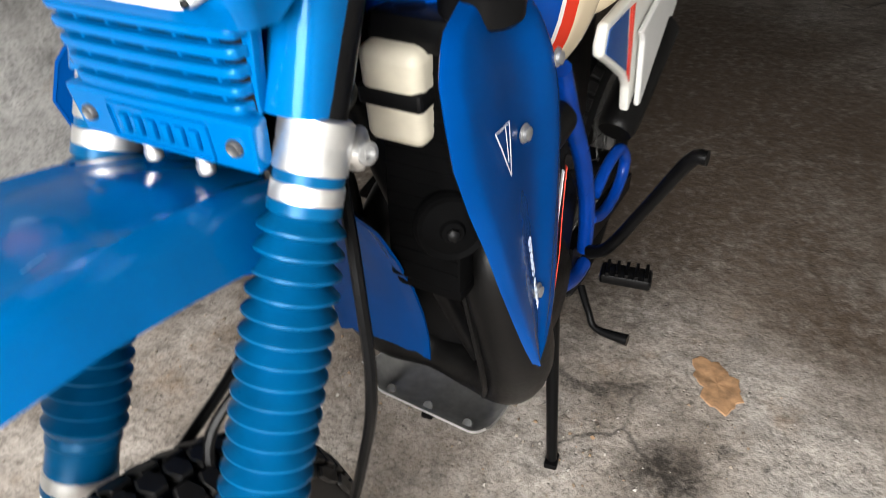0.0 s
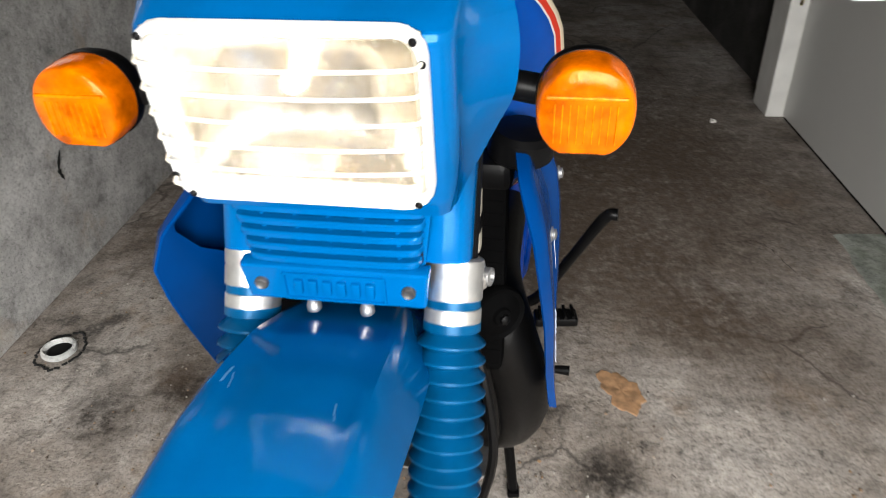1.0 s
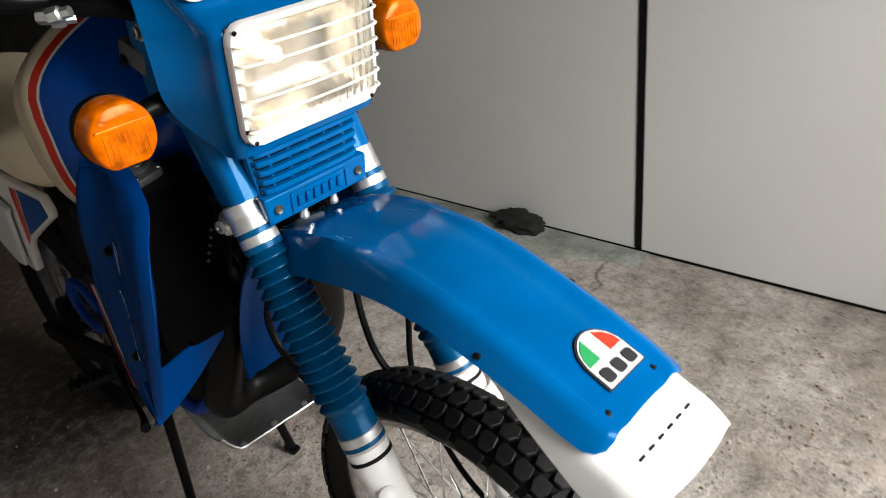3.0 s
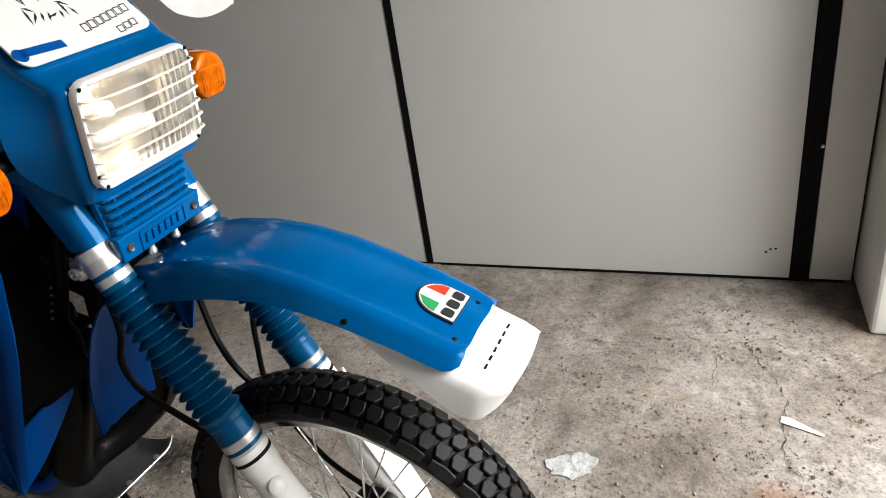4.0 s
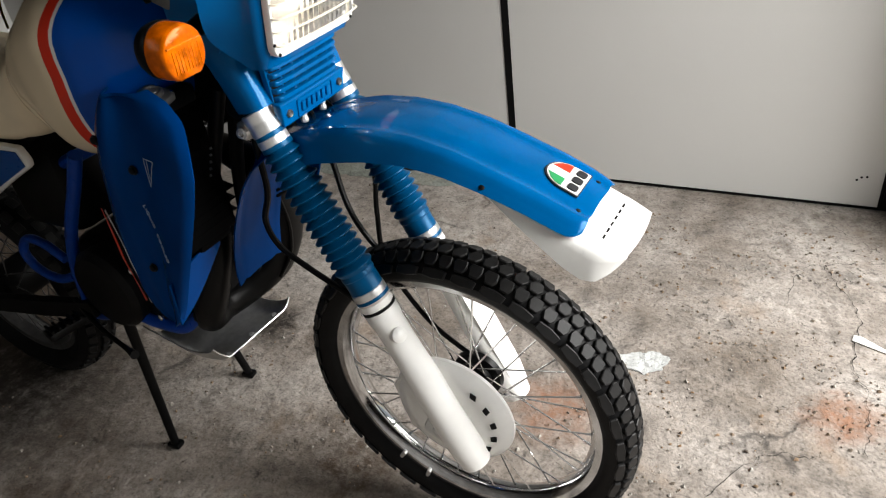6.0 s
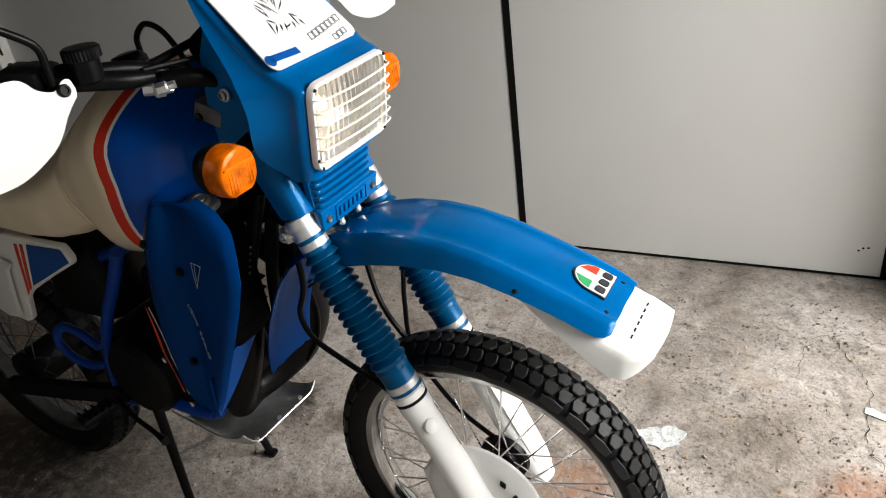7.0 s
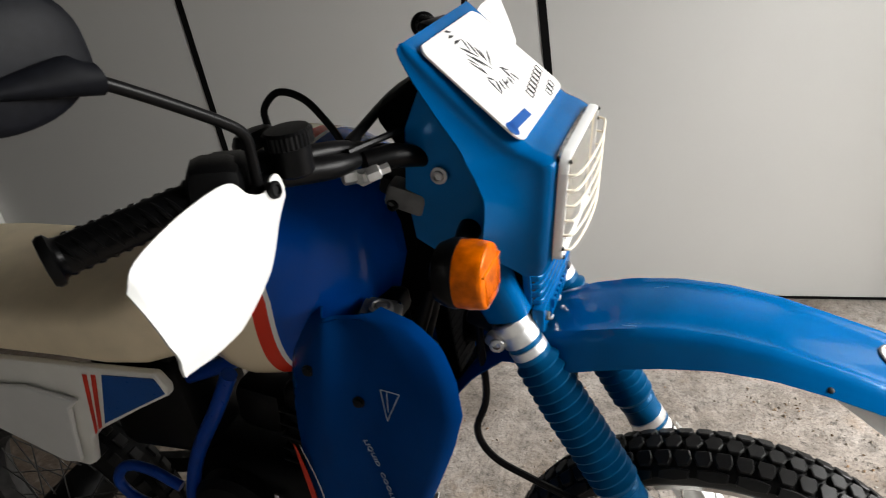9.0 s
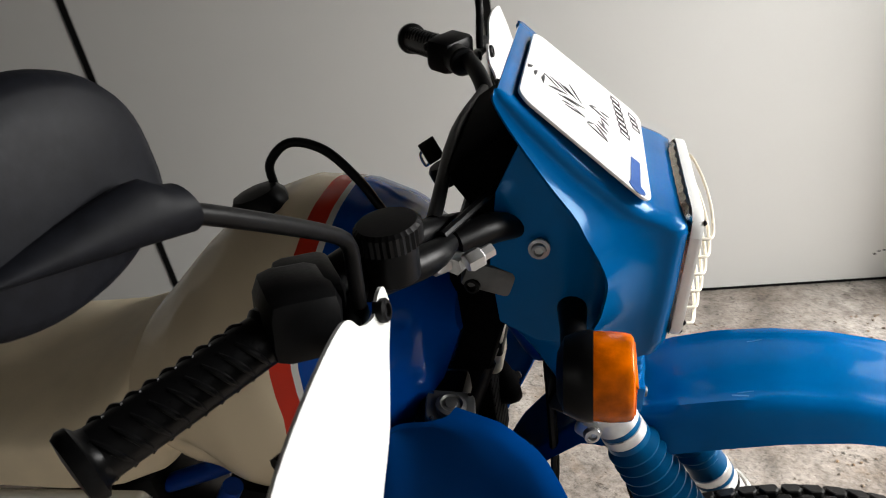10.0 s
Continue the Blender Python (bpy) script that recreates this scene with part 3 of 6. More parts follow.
# loose grit and crumbled cement, thickest in front of the wheel
rnd = random.Random(21)
bm = bmesh.new()
AREAS = ((0.05, 0.90, 0.02, 1.30, 3200), (-1.2, 0.1, 0.15, 1.25, 900), (-1.8, -0.4, -1.2, -0.1, 1200), (-1.0, 0.2, -0.35, 0.25, 900))
for x0, x1, y0, y1, count in AREAS:
    for k in range(count):
        x, y = rnd.uniform(x0, x1), rnd.uniform(y0, y1)
        if noise.noise(Vector((x * 5, y * 5, 2.0))) < -0.05 + rnd.uniform(-0.25, 0.2):
            continue
        r = 0.0014 + 0.0046 * rnd.random() ** 3.5
        turn = Matrix.Translation((x, y, r * 0.3)) @ Matrix.Rotation(rnd.uniform(0, 6.28), 4, "Z") @ Matrix.Diagonal((rnd.uniform(0.7, 1.5), rnd.uniform(0.7, 1.3), rnd.uniform(0.5, 0.9), 1))
        c = [turn @ (Vector(p).normalized() * r) for p in ((1, 0.1, -0.4), (-0.6, 0.8, -0.4), (-0.6, -0.8, -0.4), (0.15, 0.1, 1), (0.5, -0.8, 0.2))]
        v = [bm.verts.new(p) for p in c]
        for f in ((0, 1, 3), (1, 2, 3), (2, 4, 3), (4, 0, 3), (2, 1, 0), (2, 0, 4)):
            bm.faces.new([v[i] for i in f])
tagged(part("grit", bm, GRIT, None, angle=10), "loose brown and grey grit scattered on the concrete", "grit", kind="stuff")


def crack(points, width, seed):
    """An open jagged crack in the concrete."""
    rnd = random.Random(seed)
    line = spline([(x, y, 0) for x, y in points], 9)
    rows = []
    for i, p in enumerate(line):
        t = (line[min(i + 1, len(line) - 1)] - line[max(i - 1, 0)]).normalized()
        s = Vector((-t.y, t.x, 0))
        c = p + s * rnd.uniform(-0.006, 0.006)
        w = 0.6 * width * rnd.uniform(0.1, 1.0)
        rows.append([c + s * w + Vector((0, 0, 0.0016)), c - s * w + Vector((0, 0, 0.0016))])
    part("crack", loft(rows, closed=False, caps=False), SEAL, floor_sheet)


for k, (pts, width) in enumerate((([(0.60, 1.10), (0.664, 0.958), (0.691, 0.859), (0.674, 0.69), (0.70, 0.61)], 0.0022), ([(0.388, 0.175), (0.498, 0.332), (0.595, 0.358), (0.61, 0.38)], 0.0016), ([(0.600, 0.60), (0.650, 0.615), (0.700, 0.61), (0.706, 0.50), (0.697, 0.398)], 0.0018),
                                  ([(0.508, 0.899), (0.543, 1.073), (0.678, 1.136)], 0.0014), ([(0.56, 1.391), (0.672, 1.279), (0.787, 1.183)], 0.0014), ([(-1.919, 0.855), (-1.935, 1.018), (-1.747, 1.076)], 0.0025), ([(-0.62, 1.18), (-0.578, 1.223), (-0.516, 1.306)], 0.0014))):
    crack(pts, width, 40 + k)


# ---- the motorcycle ----
bike = tagged(new("motorcycle"), "blue and white enduro motorcycle on its centre stand, headlight lit", "motorcycle")
PIVOT = Vector((-0.31, 0, 0))
STEER = Matrix.Translation(PIVOT) @ Matrix.Rotation(radians(-4.0), 4, "Z") @ Matrix.Translation(-PIVOT)


def fork_at(z):
    """The fork leg's x at a height."""
    return -0.28 + (0.945 - z) * 0.467


FORK = Vector((0.423, 0, -0.906))

# front wheel
WC = Vector((-0.040, 0.0, 0.372))
AX = (0, 1, 0)
bm = lathe([(0.262, -0.024), (0.276, -0.025), (0.277, -0.021), (0.266, -0.018), (0.256, -0.010), (0.254, 0.0), (0.256, 0.010), (0.266, 0.018), (0.277, 0.021), (0.276, 0.025), (0.262, 0.024), (0.250, 0.012), (0.247, 0.0), (0.250, -0.012), (0.262, -0.024)], WC, AX, 64, caps=False)
wheel = part("front_wheel", bm, RIM, bike, "spoked aluminium front wheel rim", STEER)
prof = [(0.272, -0.019), (0.279, -0.033), (0.292, -0.042), (0.306, -0.0435), (0.317, -0.036), (0.3245, -0.022), (0.327, 0.0), (0.3245, 0.022), (0.317, 0.036), (0.306, 0.0435), (0.292, 0.042), (0.279, 0.033), (0.272, 0.019)]
part("tyre", lathe(prof, WC, AX, 72, caps=False), RUBBER, wheel, "black block-tread tyre", STEER)
bm = lathe([(0.012, -0.06), (0.034, -0.058), (0.036, -0.035), (0.022, -0.028), (0.020, 0.028), (0.036, 0.034), (0.036, 0.046), (0.050, 0.05), (0.052, 0.062), (0.012, 0.066)], WC, AX, 28)
part("hub", bm, BLACK, wheel, "black front hub", STEER)
for k in range(36):
    a = 2 * math.pi * k / 36
    side = 1 if k % 2 else -1
    b = a + radians(42) * (1 if (k // 2) % 2 else -1)
    p = WC + Vector((0.036 * math.cos(b), side * 0.036, 0.036 * math.sin(b)))
    q = WC + Vector((0.251 * math.cos(a), side * 0.006, 0.251 * math.sin(a)))
    bm = tube([p, lerp(p, q, 0.93), q], [0.0016, 0.0016, 0.0032], 6, 1, smooth=False)
    part("spoke", bm, CHROME, wheel, "", STEER)
for k in range(2):
    bm = block((0.028, 0.010, 0.008), Matrix.Translation(WC) @ Matrix.Rotation(radians(112 + k * 14), 4, "Y") @ pose(0.2715, -0.028, 0), 0.002)
    part("balance_weight", bm, ALU, wheel, "", STEER)


def tread_mesh(outline, depth):
    bm = prism(outline, depth, None, 0.0014, None, 1)
    me = bpy.data.meshes.new("tread_block")
    for f in bm.faces:
        f.smooth = False
    bm.to_mesh(me)
    bm.free()
    me.materials.append(TREAD)
    return me


mid_block = tread_mesh([(-0.0128, 0.001), (-0.0085, -0.0128), (0.0060, -0.0120), (0.0128, -0.001), (0.0085, 0.0128), (-0.0060, 0.0120)], 0.0075)
side_block = tread_mesh([(-0.0126, 0.002), (-0.0065, -0.0110), (0.0075, -0.0110), (0.0124, -0.002), (0.0095, 0.0118), (-0.0100, 0.0112)], 0.0072)
edge_block = tread_mesh([(-0.021, -0.006), (-0.002, -0.009), (0.019, -0.007), (0.022, 0.006), (0.002, 0.009), (-0.020, 0.007)], 0.0055)
COUNT = 76
for k in range(COUNT):
    for row, (deg, me) in enumerate(((0, mid_block), (24, side_block), (-24, side_block), (49, edge_block), (-49, edge_block))):
        if row > 2 and k % 2:
            continue
        a = 2 * math.pi * (k + (0.5 if row in (1, 2) else 0.0)) / COUNT
        turn = Matrix.Rotation(a, 4, "Y")
        r = np.interp(abs(deg), [0, 24, 49], [0.326, 0.3215, 0.3095])
        w = np.interp(abs(deg), [0, 24, 49], [0, 0.0245, 0.0415])
        m = STEER @ Matrix.Translation(WC) @ turn @ pose(0, math.copysign(w, deg) if deg else 0, r) @ Matrix.Rotation(radians(-deg), 4, "X")
        piece("tread_block", me, wheel, m)

# white disc cover on the right of the hub, with its slots
bm = lathe([(0.030, -0.074), (0.085, -0.073), (0.108, -0.066), (0.120, -0.054), (0.120, -0.048), (0.106, -0.058), (0.03, -0.064)], WC + Vector((0.005, 0, 0.01)), AX, 48)
disc_cover = part("disc_cover", bm, WHITE_PAINT, bike, "white plastic brake disc cover", STEER)
for k, deg in enumerate((52, 30, 8, -14, -36)):
    a = radians(deg)
    c = WC + Vector((0.005 + 0.090 * math.cos(a), -0.0735, 0.01 + 0.090 * math.sin(a)))
    bm = prism([(-0.010, 0), (0, -0.007), (0.010, 0), (0, 0.007)], 0.002, frame_of(c, (-math.sin(a) + 0.5, 0, math.cos(a)), (math.cos(a), 0, math.sin(a))))
    part("slot", bm, SEAL, disc_cover, "", STEER)

# fork legs
for sy, tag in ((-1, "R"), (1, "L")):
    y = 0.097 if sy > 0 else -0.087

    def on(z, dx=0.0):
        return Vector((fork_at(z) + dx, y, z))

    low = lathe([(0.024, 0), (0.0295, 0.003), (0.030, 0.012), (0.0285, 0.014), (0.0285, 0.019), (0.030, 0.021), (0.030, 0.036), (0.0275, 0.05), (0.0280, 0.12), (0.0305, 0.20), (0.0325, 0.28), (0.0325, 0.335), (0.028, 0.372), (0.014, 0.380)], on(0.640), FORK, 28)
    leg = part("fork_lower", low, WHITE_PAINT, bike, "white painted fork lower leg", STEER)
    part("seal_ring", lathe([(0.0286, 0), (0.0302, 0.001), (0.0302, 0.005), (0.0286, 0.006)], on(0.6265), FORK, 28), RUBBER, leg, "black ring", STEER)
    knob_at = on(0.585) + Vector((0.026, 0, 0.012)) + Vector((0, -0.006 * sy * -1, 0))
    part("lug", lathe([(0.0145, 0), (0.0140, 0.014), (0.009, 0.019), (0.001, 0.020)], on(0.578) + Vector((0.012, 0.012 * sy, 0.005)), (0.85, 0.35 * sy, 0.40), 16), WHITE_PAINT, leg, "", STEER)
    part("axle_clamp", block((0.055, 0.034, 0.06), pose(WC.x - 0.004, y * 0.97, WC.z, 0, 25, 0), 0.010), WHITE, leg, "", STEER)
    part("axle_nut", lathe([(0.013, 0), (0.013, 0.006), (0.007, 0.010)], (WC.x, y * 0.97 + 0.017 * sy, WC.z), (0, sy, 0), 6), ALU, leg, "", STEER)
    # pleated gaiter between lower band and upper collar
    prof = [(0.0255, 0.0), (0.0255, 0.008)]
    n = 15
    for i in range(n):
        h = 0.010 + i * 0.0150
        big = 0.0305 + 0.003 * min(1, i / 4)
        prof += [(0.0215 + 0.002 * min(1, i / 5), h), (big, h + 0.0085), (big, h + 0.0105)]
    prof += [(0.0285, 0.238), (0.0300, 0.242), (0.0300, 0.246), (0.0285, 0.248), (0.0290, 0.285), (0.0305, 0.288), (0.0305, 0.293), (0.0270, 0.295)]
    part("gaiter", lathe(prof, on(0.9075), FORK, 32), TEAL, bike, "teal pleated rubber fork gaiter", STEER, angle=28)
    part("band", lathe([(0.0240, 0), (0.0252, 0.001), (0.0252, 0.014), (0.0240, 0.015)], on(0.9190), FORK, 28), ALU, bike, "aluminium gaiter clamp band", STEER)
    part("gaiter_neck", lathe([(0.0232, 0), (0.0242, 0.002), (0.0242, 0.030), (0.0232, 0.032)], on(0.9290), FORK, 28), TEAL, bike, "teal rubber neck under the clamp", STEER)
    part("dust_collar", lathe([(0.0265, -0.004), (0.0300, 0), (0.0300, 0.020), (0.0275, 0.024)], on(0.6585), FORK, 28), ALU, bike, "bare aluminium collar", STEER)
    part("stanchion", lathe([(0.0195, 0), (0.0195, 0.235)], on(1.148), FORK, 20), DARKMETAL, bike, "fork tube", STEER)
    # lower yoke clamp round the tube, with its pinch bolt
    clamp = part("yoke_clamp", lathe([(0.0225, 0), (0.0255, 0.002), (0.0255, 0.016), (0.0248, 0.018), (0.0255, 0.020), (0.0255, 0.036), (0.0225, 0.038)], on(0.9585), FORK, 28), ALU, bike, "bright aluminium yoke clamp", STEER)
    part("pinch_lug", block((0.028, 0.018, 0.022), pose(fork_at(0.942) - 0.022, y + 0.017 * sy, 0.932, 0, 25, 20 * sy), 0.006), ALU, clamp, "", STEER)
    part("bolt_head", lathe([(0.0085, 0), (0.0085, 0.007), (0.005, 0.008), (0.0045, 0.004)], (fork_at(0.942) - 0.020, y + 0.024 * sy, 0.932), (0.3, sy, 0.1), 14), ALU_DULL, clamp, "", STEER)
    top_clamp = part("top_clamp", block((0.050, 0.034, 0.030), pose(-0.384, 0.104 * sy, 1.136, 0, 25, -8 * sy), 0.006), GREYMETAL, bike, "dull aluminium upper yoke clamp", STEER)
    part("bolt_head", lathe([(0.0075, 0), (0.0075, 0.006), (0.005, 0.007), (0.004, 0.003)], (-0.397, 0.119 * sy, 1.132), (-0.2, sy, 0.1), 12), DARKMETAL, top_clamp, "", STEER)
part("brake_backing", prism([(-0.10, 0.03), (-0.075, -0.075), (0.0, -0.085), (0.01, 0.06), (-0.055, 0.085)], 0.012, frame_of(WC + Vector((-0.015, -0.052, 0.01)), (1, 0, 0), (0, 0, 1)), 0.003), OFFWHITE, disc_cover, "", STEER)
# guard blade in front of the left leg
bm = bmesh.new()
rows = []
for i in range(13):
    z = lerp(0.62, 0.345, i / 12)
    w = 0.030 * (1 - 0.15 * (i / 12)) * (1 if i < 12 else 0.75)
    rows.append([(fork_at(z) + 0.040 - 0.012 * abs(s) ** 2, 0.100 + w * s, z - 0.012 * s * 0) for s in (-1, -0.7, -0.35, 0, 0.35, 0.7, 1)])
part("leg_guard", sheet(rows, 0.003), WHITE_PAINT, bike, "white plastic guard blade on the fork leg", STEER)
# yokes
for z, w in ((0.945, 0.030), (1.130, 0.026)):
    part("yoke", block((0.085, 0.19, w), pose(fork_at(z) - 0.022, 0, z, 0, 25, 0), 0.008), DARKMETAL, bike, "fork yoke", STEER)
part("steering_head", lathe([(0.030, 0), (0.032, 0.01), (0.032, 0.16), (0.030, 0.17)], (fork_at(1.12) - 0.052, 0, 1.12), FORK, 24), FRAME_BLUE, bike, "blue steering head", STEER)

GUARD = Matrix.Translation(PIVOT) @ Matrix.Rotation(radians(-4.8), 4, "Z") @ Matrix.Translation(-PIVOT)
# front mudguard: spine heights with half widths, crowned and skirted
SPINE = [(-0.486, 0.556, 0.064, 0.003), (-0.480, 0.595, 0.066, 0.006), (-0.469, 0.640, 0.066, 0.008), (-0.446, 0.700, 0.066, 0.010), (-0.420, 0.752, 0.065, 0.012), (-0.394, 0.800, 0.062, 0.014), (-0.355, 0.846, 0.061, 0.016), (-0.305, 0.884, 0.061, 0.018), (-0.25, 0.905, 0.074, 0.034), (-0.205, 0.919, 0.083, 0.044), (-0.15, 0.929, 0.085, 0.041), (-0.09, 0.932, 0.085, 0.034), (-0.03, 0.927, 0.084, 0.026), (0.03, 0.914, 0.083, 0.020), (0.09, 0.893, 0.082, 0.016), (0.15, 0.871, 0.081, 0.015), (0.190, 0.853, 0.080, 0.014), (0.206, 0.845, 0.078, 0.013), (0.215, 0.841, 0.074, 0.010), (0.221, 0.838, 0.066, 0.006)]


def smooth_rows(table, n):
    t = np.linspace(0, len(table) - 1, n)
    a = np.array(table)
    return [[float(np.interp(s, range(len(table)), a[:, k])) for k in range(a.shape[1])] for s in t]


def guard_section(x, z, w, drop, lift=0.0):
    pts = []
    for s in np.linspace(-1, 1, 25):
        a = abs(s)
        crown = 0.004 * (1 - (a / 0.50) ** 2) if a < 0.50 else 0.0
        crease = 0.0042 * math.exp(-((a - 0.58) / 0.095) ** 2)
        fall = 0 if a < 0.56 else ((a - 0.56) / 0.44) ** 1.4
        yy = w * (0.80 * s / 0.66 if a < 0.66 else math.copysign(0.80 + 0.20 * (a - 0.66) / 0.34, s))
        pts.append(Vector((x - 0.25 * fall * drop, yy, z + crown + crease - drop * fall + lift)))
    return pts


rows = [guard_section(*r) for r in smooth_rows(SPINE, 72)]
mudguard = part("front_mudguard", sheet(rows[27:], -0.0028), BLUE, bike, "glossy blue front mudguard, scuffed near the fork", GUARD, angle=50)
for x, yy, z in ((0.085, -0.077, 0.8840), (0.204, -0.040, 0.8480), (0.204, 0.040, 0.8480), (0.085, 0.077, 0.8840)):
    part("screw", lathe([(0.0045, 0), (0.0045, 0.002), (0.0025, 0.003)], (x, yy, z), (0.3, yy * 6, 1), 10), DARKMETAL, mudguard, "", GUARD)
# same plastic as the mudguard, coloured darker for the shade behind the fork
part("mudguard_tail", sheet(rows[:28], -0.0028), SHADED_BLUE, mudguard, "blue tail behind the fork, shade put into its colour", GUARD, angle=50)
# worn scuffs in its paint near the fork


def guard_point(x, s, out):
    row = min(smooth_rows(SPINE, 200), key=lambda r: abs(r[0] - x))
    sec = guard_section(*row)
    k = (s + 1) / 2 * (len(sec) - 1)
    i = min(int(k), len(sec) - 2)
    return sec[i].lerp(sec[i + 1], k - i) + Vector((0, 0, out))


for x0, s0, dx, ds, w in ((-0.150, -0.50, 0.016, -0.02, 0.0010), (-0.142, -0.47, 0.018, 0.03, 0.0004), (-0.122, 0.36, 0.018, 0.04, 0.0005)):
    rows = []
    for k in range(6):
        p = guard_point(x0 + dx * k / 5, s0 + ds * k / 5, 0.0032)
        side = Vector((0, w, 0)) if abs(dx) > 0.015 else Vector((w, 0, 0))
        rows.append([p + side, p - side])
    part("scuff", sheet(rows, 0.0003), WORN_BLUE, mudguard, "", GUARD)
# white flap under its tip
FLAP_X, FLAP_Z = [0.05, 0.12, 0.18, 0.235, 0.26, 0.280], [0.890, 0.868, 0.843, 0.817, 0.807, 0.798]
rows = []
for i in range(44):
    t = i / 43
    x = lerp(0.055, 0.271, t)
    z = float(np.interp(x, FLAP_X, FLAP_Z))
    u = max(0.0, (t - 0.84) / 0.16)
    w = 0.0735 - 0.017 * u ** 1.7
    d = float(np.interp(x, [0.05, 0.09, 0.13, 0.17, 0.20, 0.225, 0.245, 0.26, 0.271], [0.002, 0.006, 0.023, 0.036, 0.044, 0.046, 0.039, 0.024, 0.006]))
    rows.append([Vector((x + 0.010 * (1 - s * s) * u - 0.10 * d * max(0, abs(s) - 0.6), w * (s / 0.7 if abs(s) < 0.7 else math.copysign(1 + 0.55 * (abs(s) - 0.7) * d / 0.045, s)), z - (0 if abs(s) < 0.6 else ((abs(s) - 0.6) / 0.4) ** 1.3) * d)) for s in np.linspace(-1, 1, 29)])
flap = part("mudguard_flap", sheet(rows, -0.0025), WHITE_PAINT, bike, "white plastic mudguard flap with small slots", GUARD, angle=60)
for k in range(6):
    yy = (k - 2.5) * 0.0165
    part("slot", block((0.0030, 0.0095, 0.0045), pose(0.2410, yy, float(np.interp(0.2410, FLAP_X, FLAP_Z)) + 0.0018, 0, 25, 0), 0.0008), SEAL, flap, "", GUARD)
# round-topped sticker with green, white and red fields over dark bars
sm = GUARD @ frame_of((0.1735, 0.008, 0.8680), (0, 1, 0), (-1, 0, 0.440))
dome = lambda k, y0: [(-0.030 * k, y0)] + [(0.030 * k * math.cos(a), 0.0 + 0.034 * k * math.sin(a)) for a in np.linspace(math.pi, 0, 17)] + [(0.030 * k, y0)]
sticker = part("sticker", prism(dome(1.0, -0.026), 0.0015, None), INK, mudguard, "small round-topped sticker in green, white and red", sm)
part("field", prism(dome(0.93, -0.0245), 0.0024, None), WHITE, sticker, "", sm)
part("field", prism([(-0.026, 0.002), (-0.0252, 0.010), (-0.020, 0.0195), (-0.0085, 0.0285), (-0.0085, 0.002)], 0.003), GREEN, sticker, "", sm)
part("field", prism([(0.026, 0.002), (0.0252, 0.010), (0.020, 0.0195), (0.0085, 0.0285), (0.0085, 0.002)], 0.003), RED, sticker, "", sm)
for k in range(3):
    part("bar", prism(rounded(0.013, 0.015, 0.004), 0.0042), INK, sticker, "", sm @ pose((k - 1) * 0.018, -0.0135, 0))

# ---- headlight cowl ----
# heights with front x, half width, rear x, corner radius, outward flare of the rear edge
LEVELS = [(1.030, -0.2285, 0.102, -0.252, 0.014, 0.002), (1.045, -0.2202, 0.105, -0.266, 0.016, 0.006), (1.058, -0.2181, 0.107, -0.278, 0.017, 0.012), (1.080, -0.2147, 0.109, -0.289, 0.017, 0.022), (1.110, -0.2100, 0.110, -0.280, 0.017, 0.034), (1.145, -0.2045, 0.110, -0.273, 0.017, 0.037), (1.167, -0.2010, 0.110, -0.279, 0.017, 0.034), (1.173, -0.2030, 0.110, -0.282, 0.017, 0.032),
          (1.180, -0.2120, 0.110, -0.285, 0.018, 0.031), (1.190, -0.2300, 0.111, -0.290, 0.02, 0.028), (1.206, -0.2470, 0.113, -0.297, 0.02, 0.023), (1.240, -0.2810, 0.115, -0.320, 0.018, 0.014), (1.280, -0.3180, 0.115, -0.344, 0.014, 0.007), (1.306, -0.3430, 0.114, -0.357, 0.008, 0.003), (1.313, -0.3500, 0.112, -0.357, 0.005, 0.002), (1.316, -0.3540, 0.109, -0.357, 0.002, 0.0)]


def cowl_section(z, xf, w, xb, r, flare):
    pts = [Vector((lerp(xb, xf - r, t), -w - flare * (1 - t) ** 1.6, z)) for t in np.linspace(0, 1, 9)]
    pts += [Vector((xf - r + r * math.sin(a), -w + r - r * math.cos(a), z)) for a in np.linspace(0.2, 1.5708, 6)]
    half = pts + [Vector((xf, yy, z)) for yy in (-min(0.0915, w - r - 0.001), -0.045)]
    return half + [Vector((xf, 0, z))] + [Vector((p.x, -p.y, p.z)) for p in reversed(half)]


curve = spline([(v[0], v[3], v[5]) for v in LEVELS], 4)
LEVELS = [(p.x, *(float(np.interp(p.x, [v[0] for v in LEVELS], [v[k] for v in LEVELS])) for k in (1, 2)), p.y, float(np.interp(p.x, [v[0] for v in LEVELS], [v[4] for v in LEVELS])), p.z) for p in curve]
bm = loft([cowl_section(*v) for v in LEVELS], closed=False, caps=False)
bmesh.ops.delete(bm, geom=[f for f in bm.faces if abs(f.calc_center_median().y) < 0.0900 and 1.053 < f.calc_center_median().z < 1.170], context="FACES")
bmesh.ops.recalc_face_normals(bm, faces=bm.faces[:])
bmesh.ops.solidify(bm, geom=bm.faces[:], thickness=0.003)
cowl = part("headlight_cowl", bm, BLUE, bike, "glossy blue headlight cowl", STEER, angle=55)
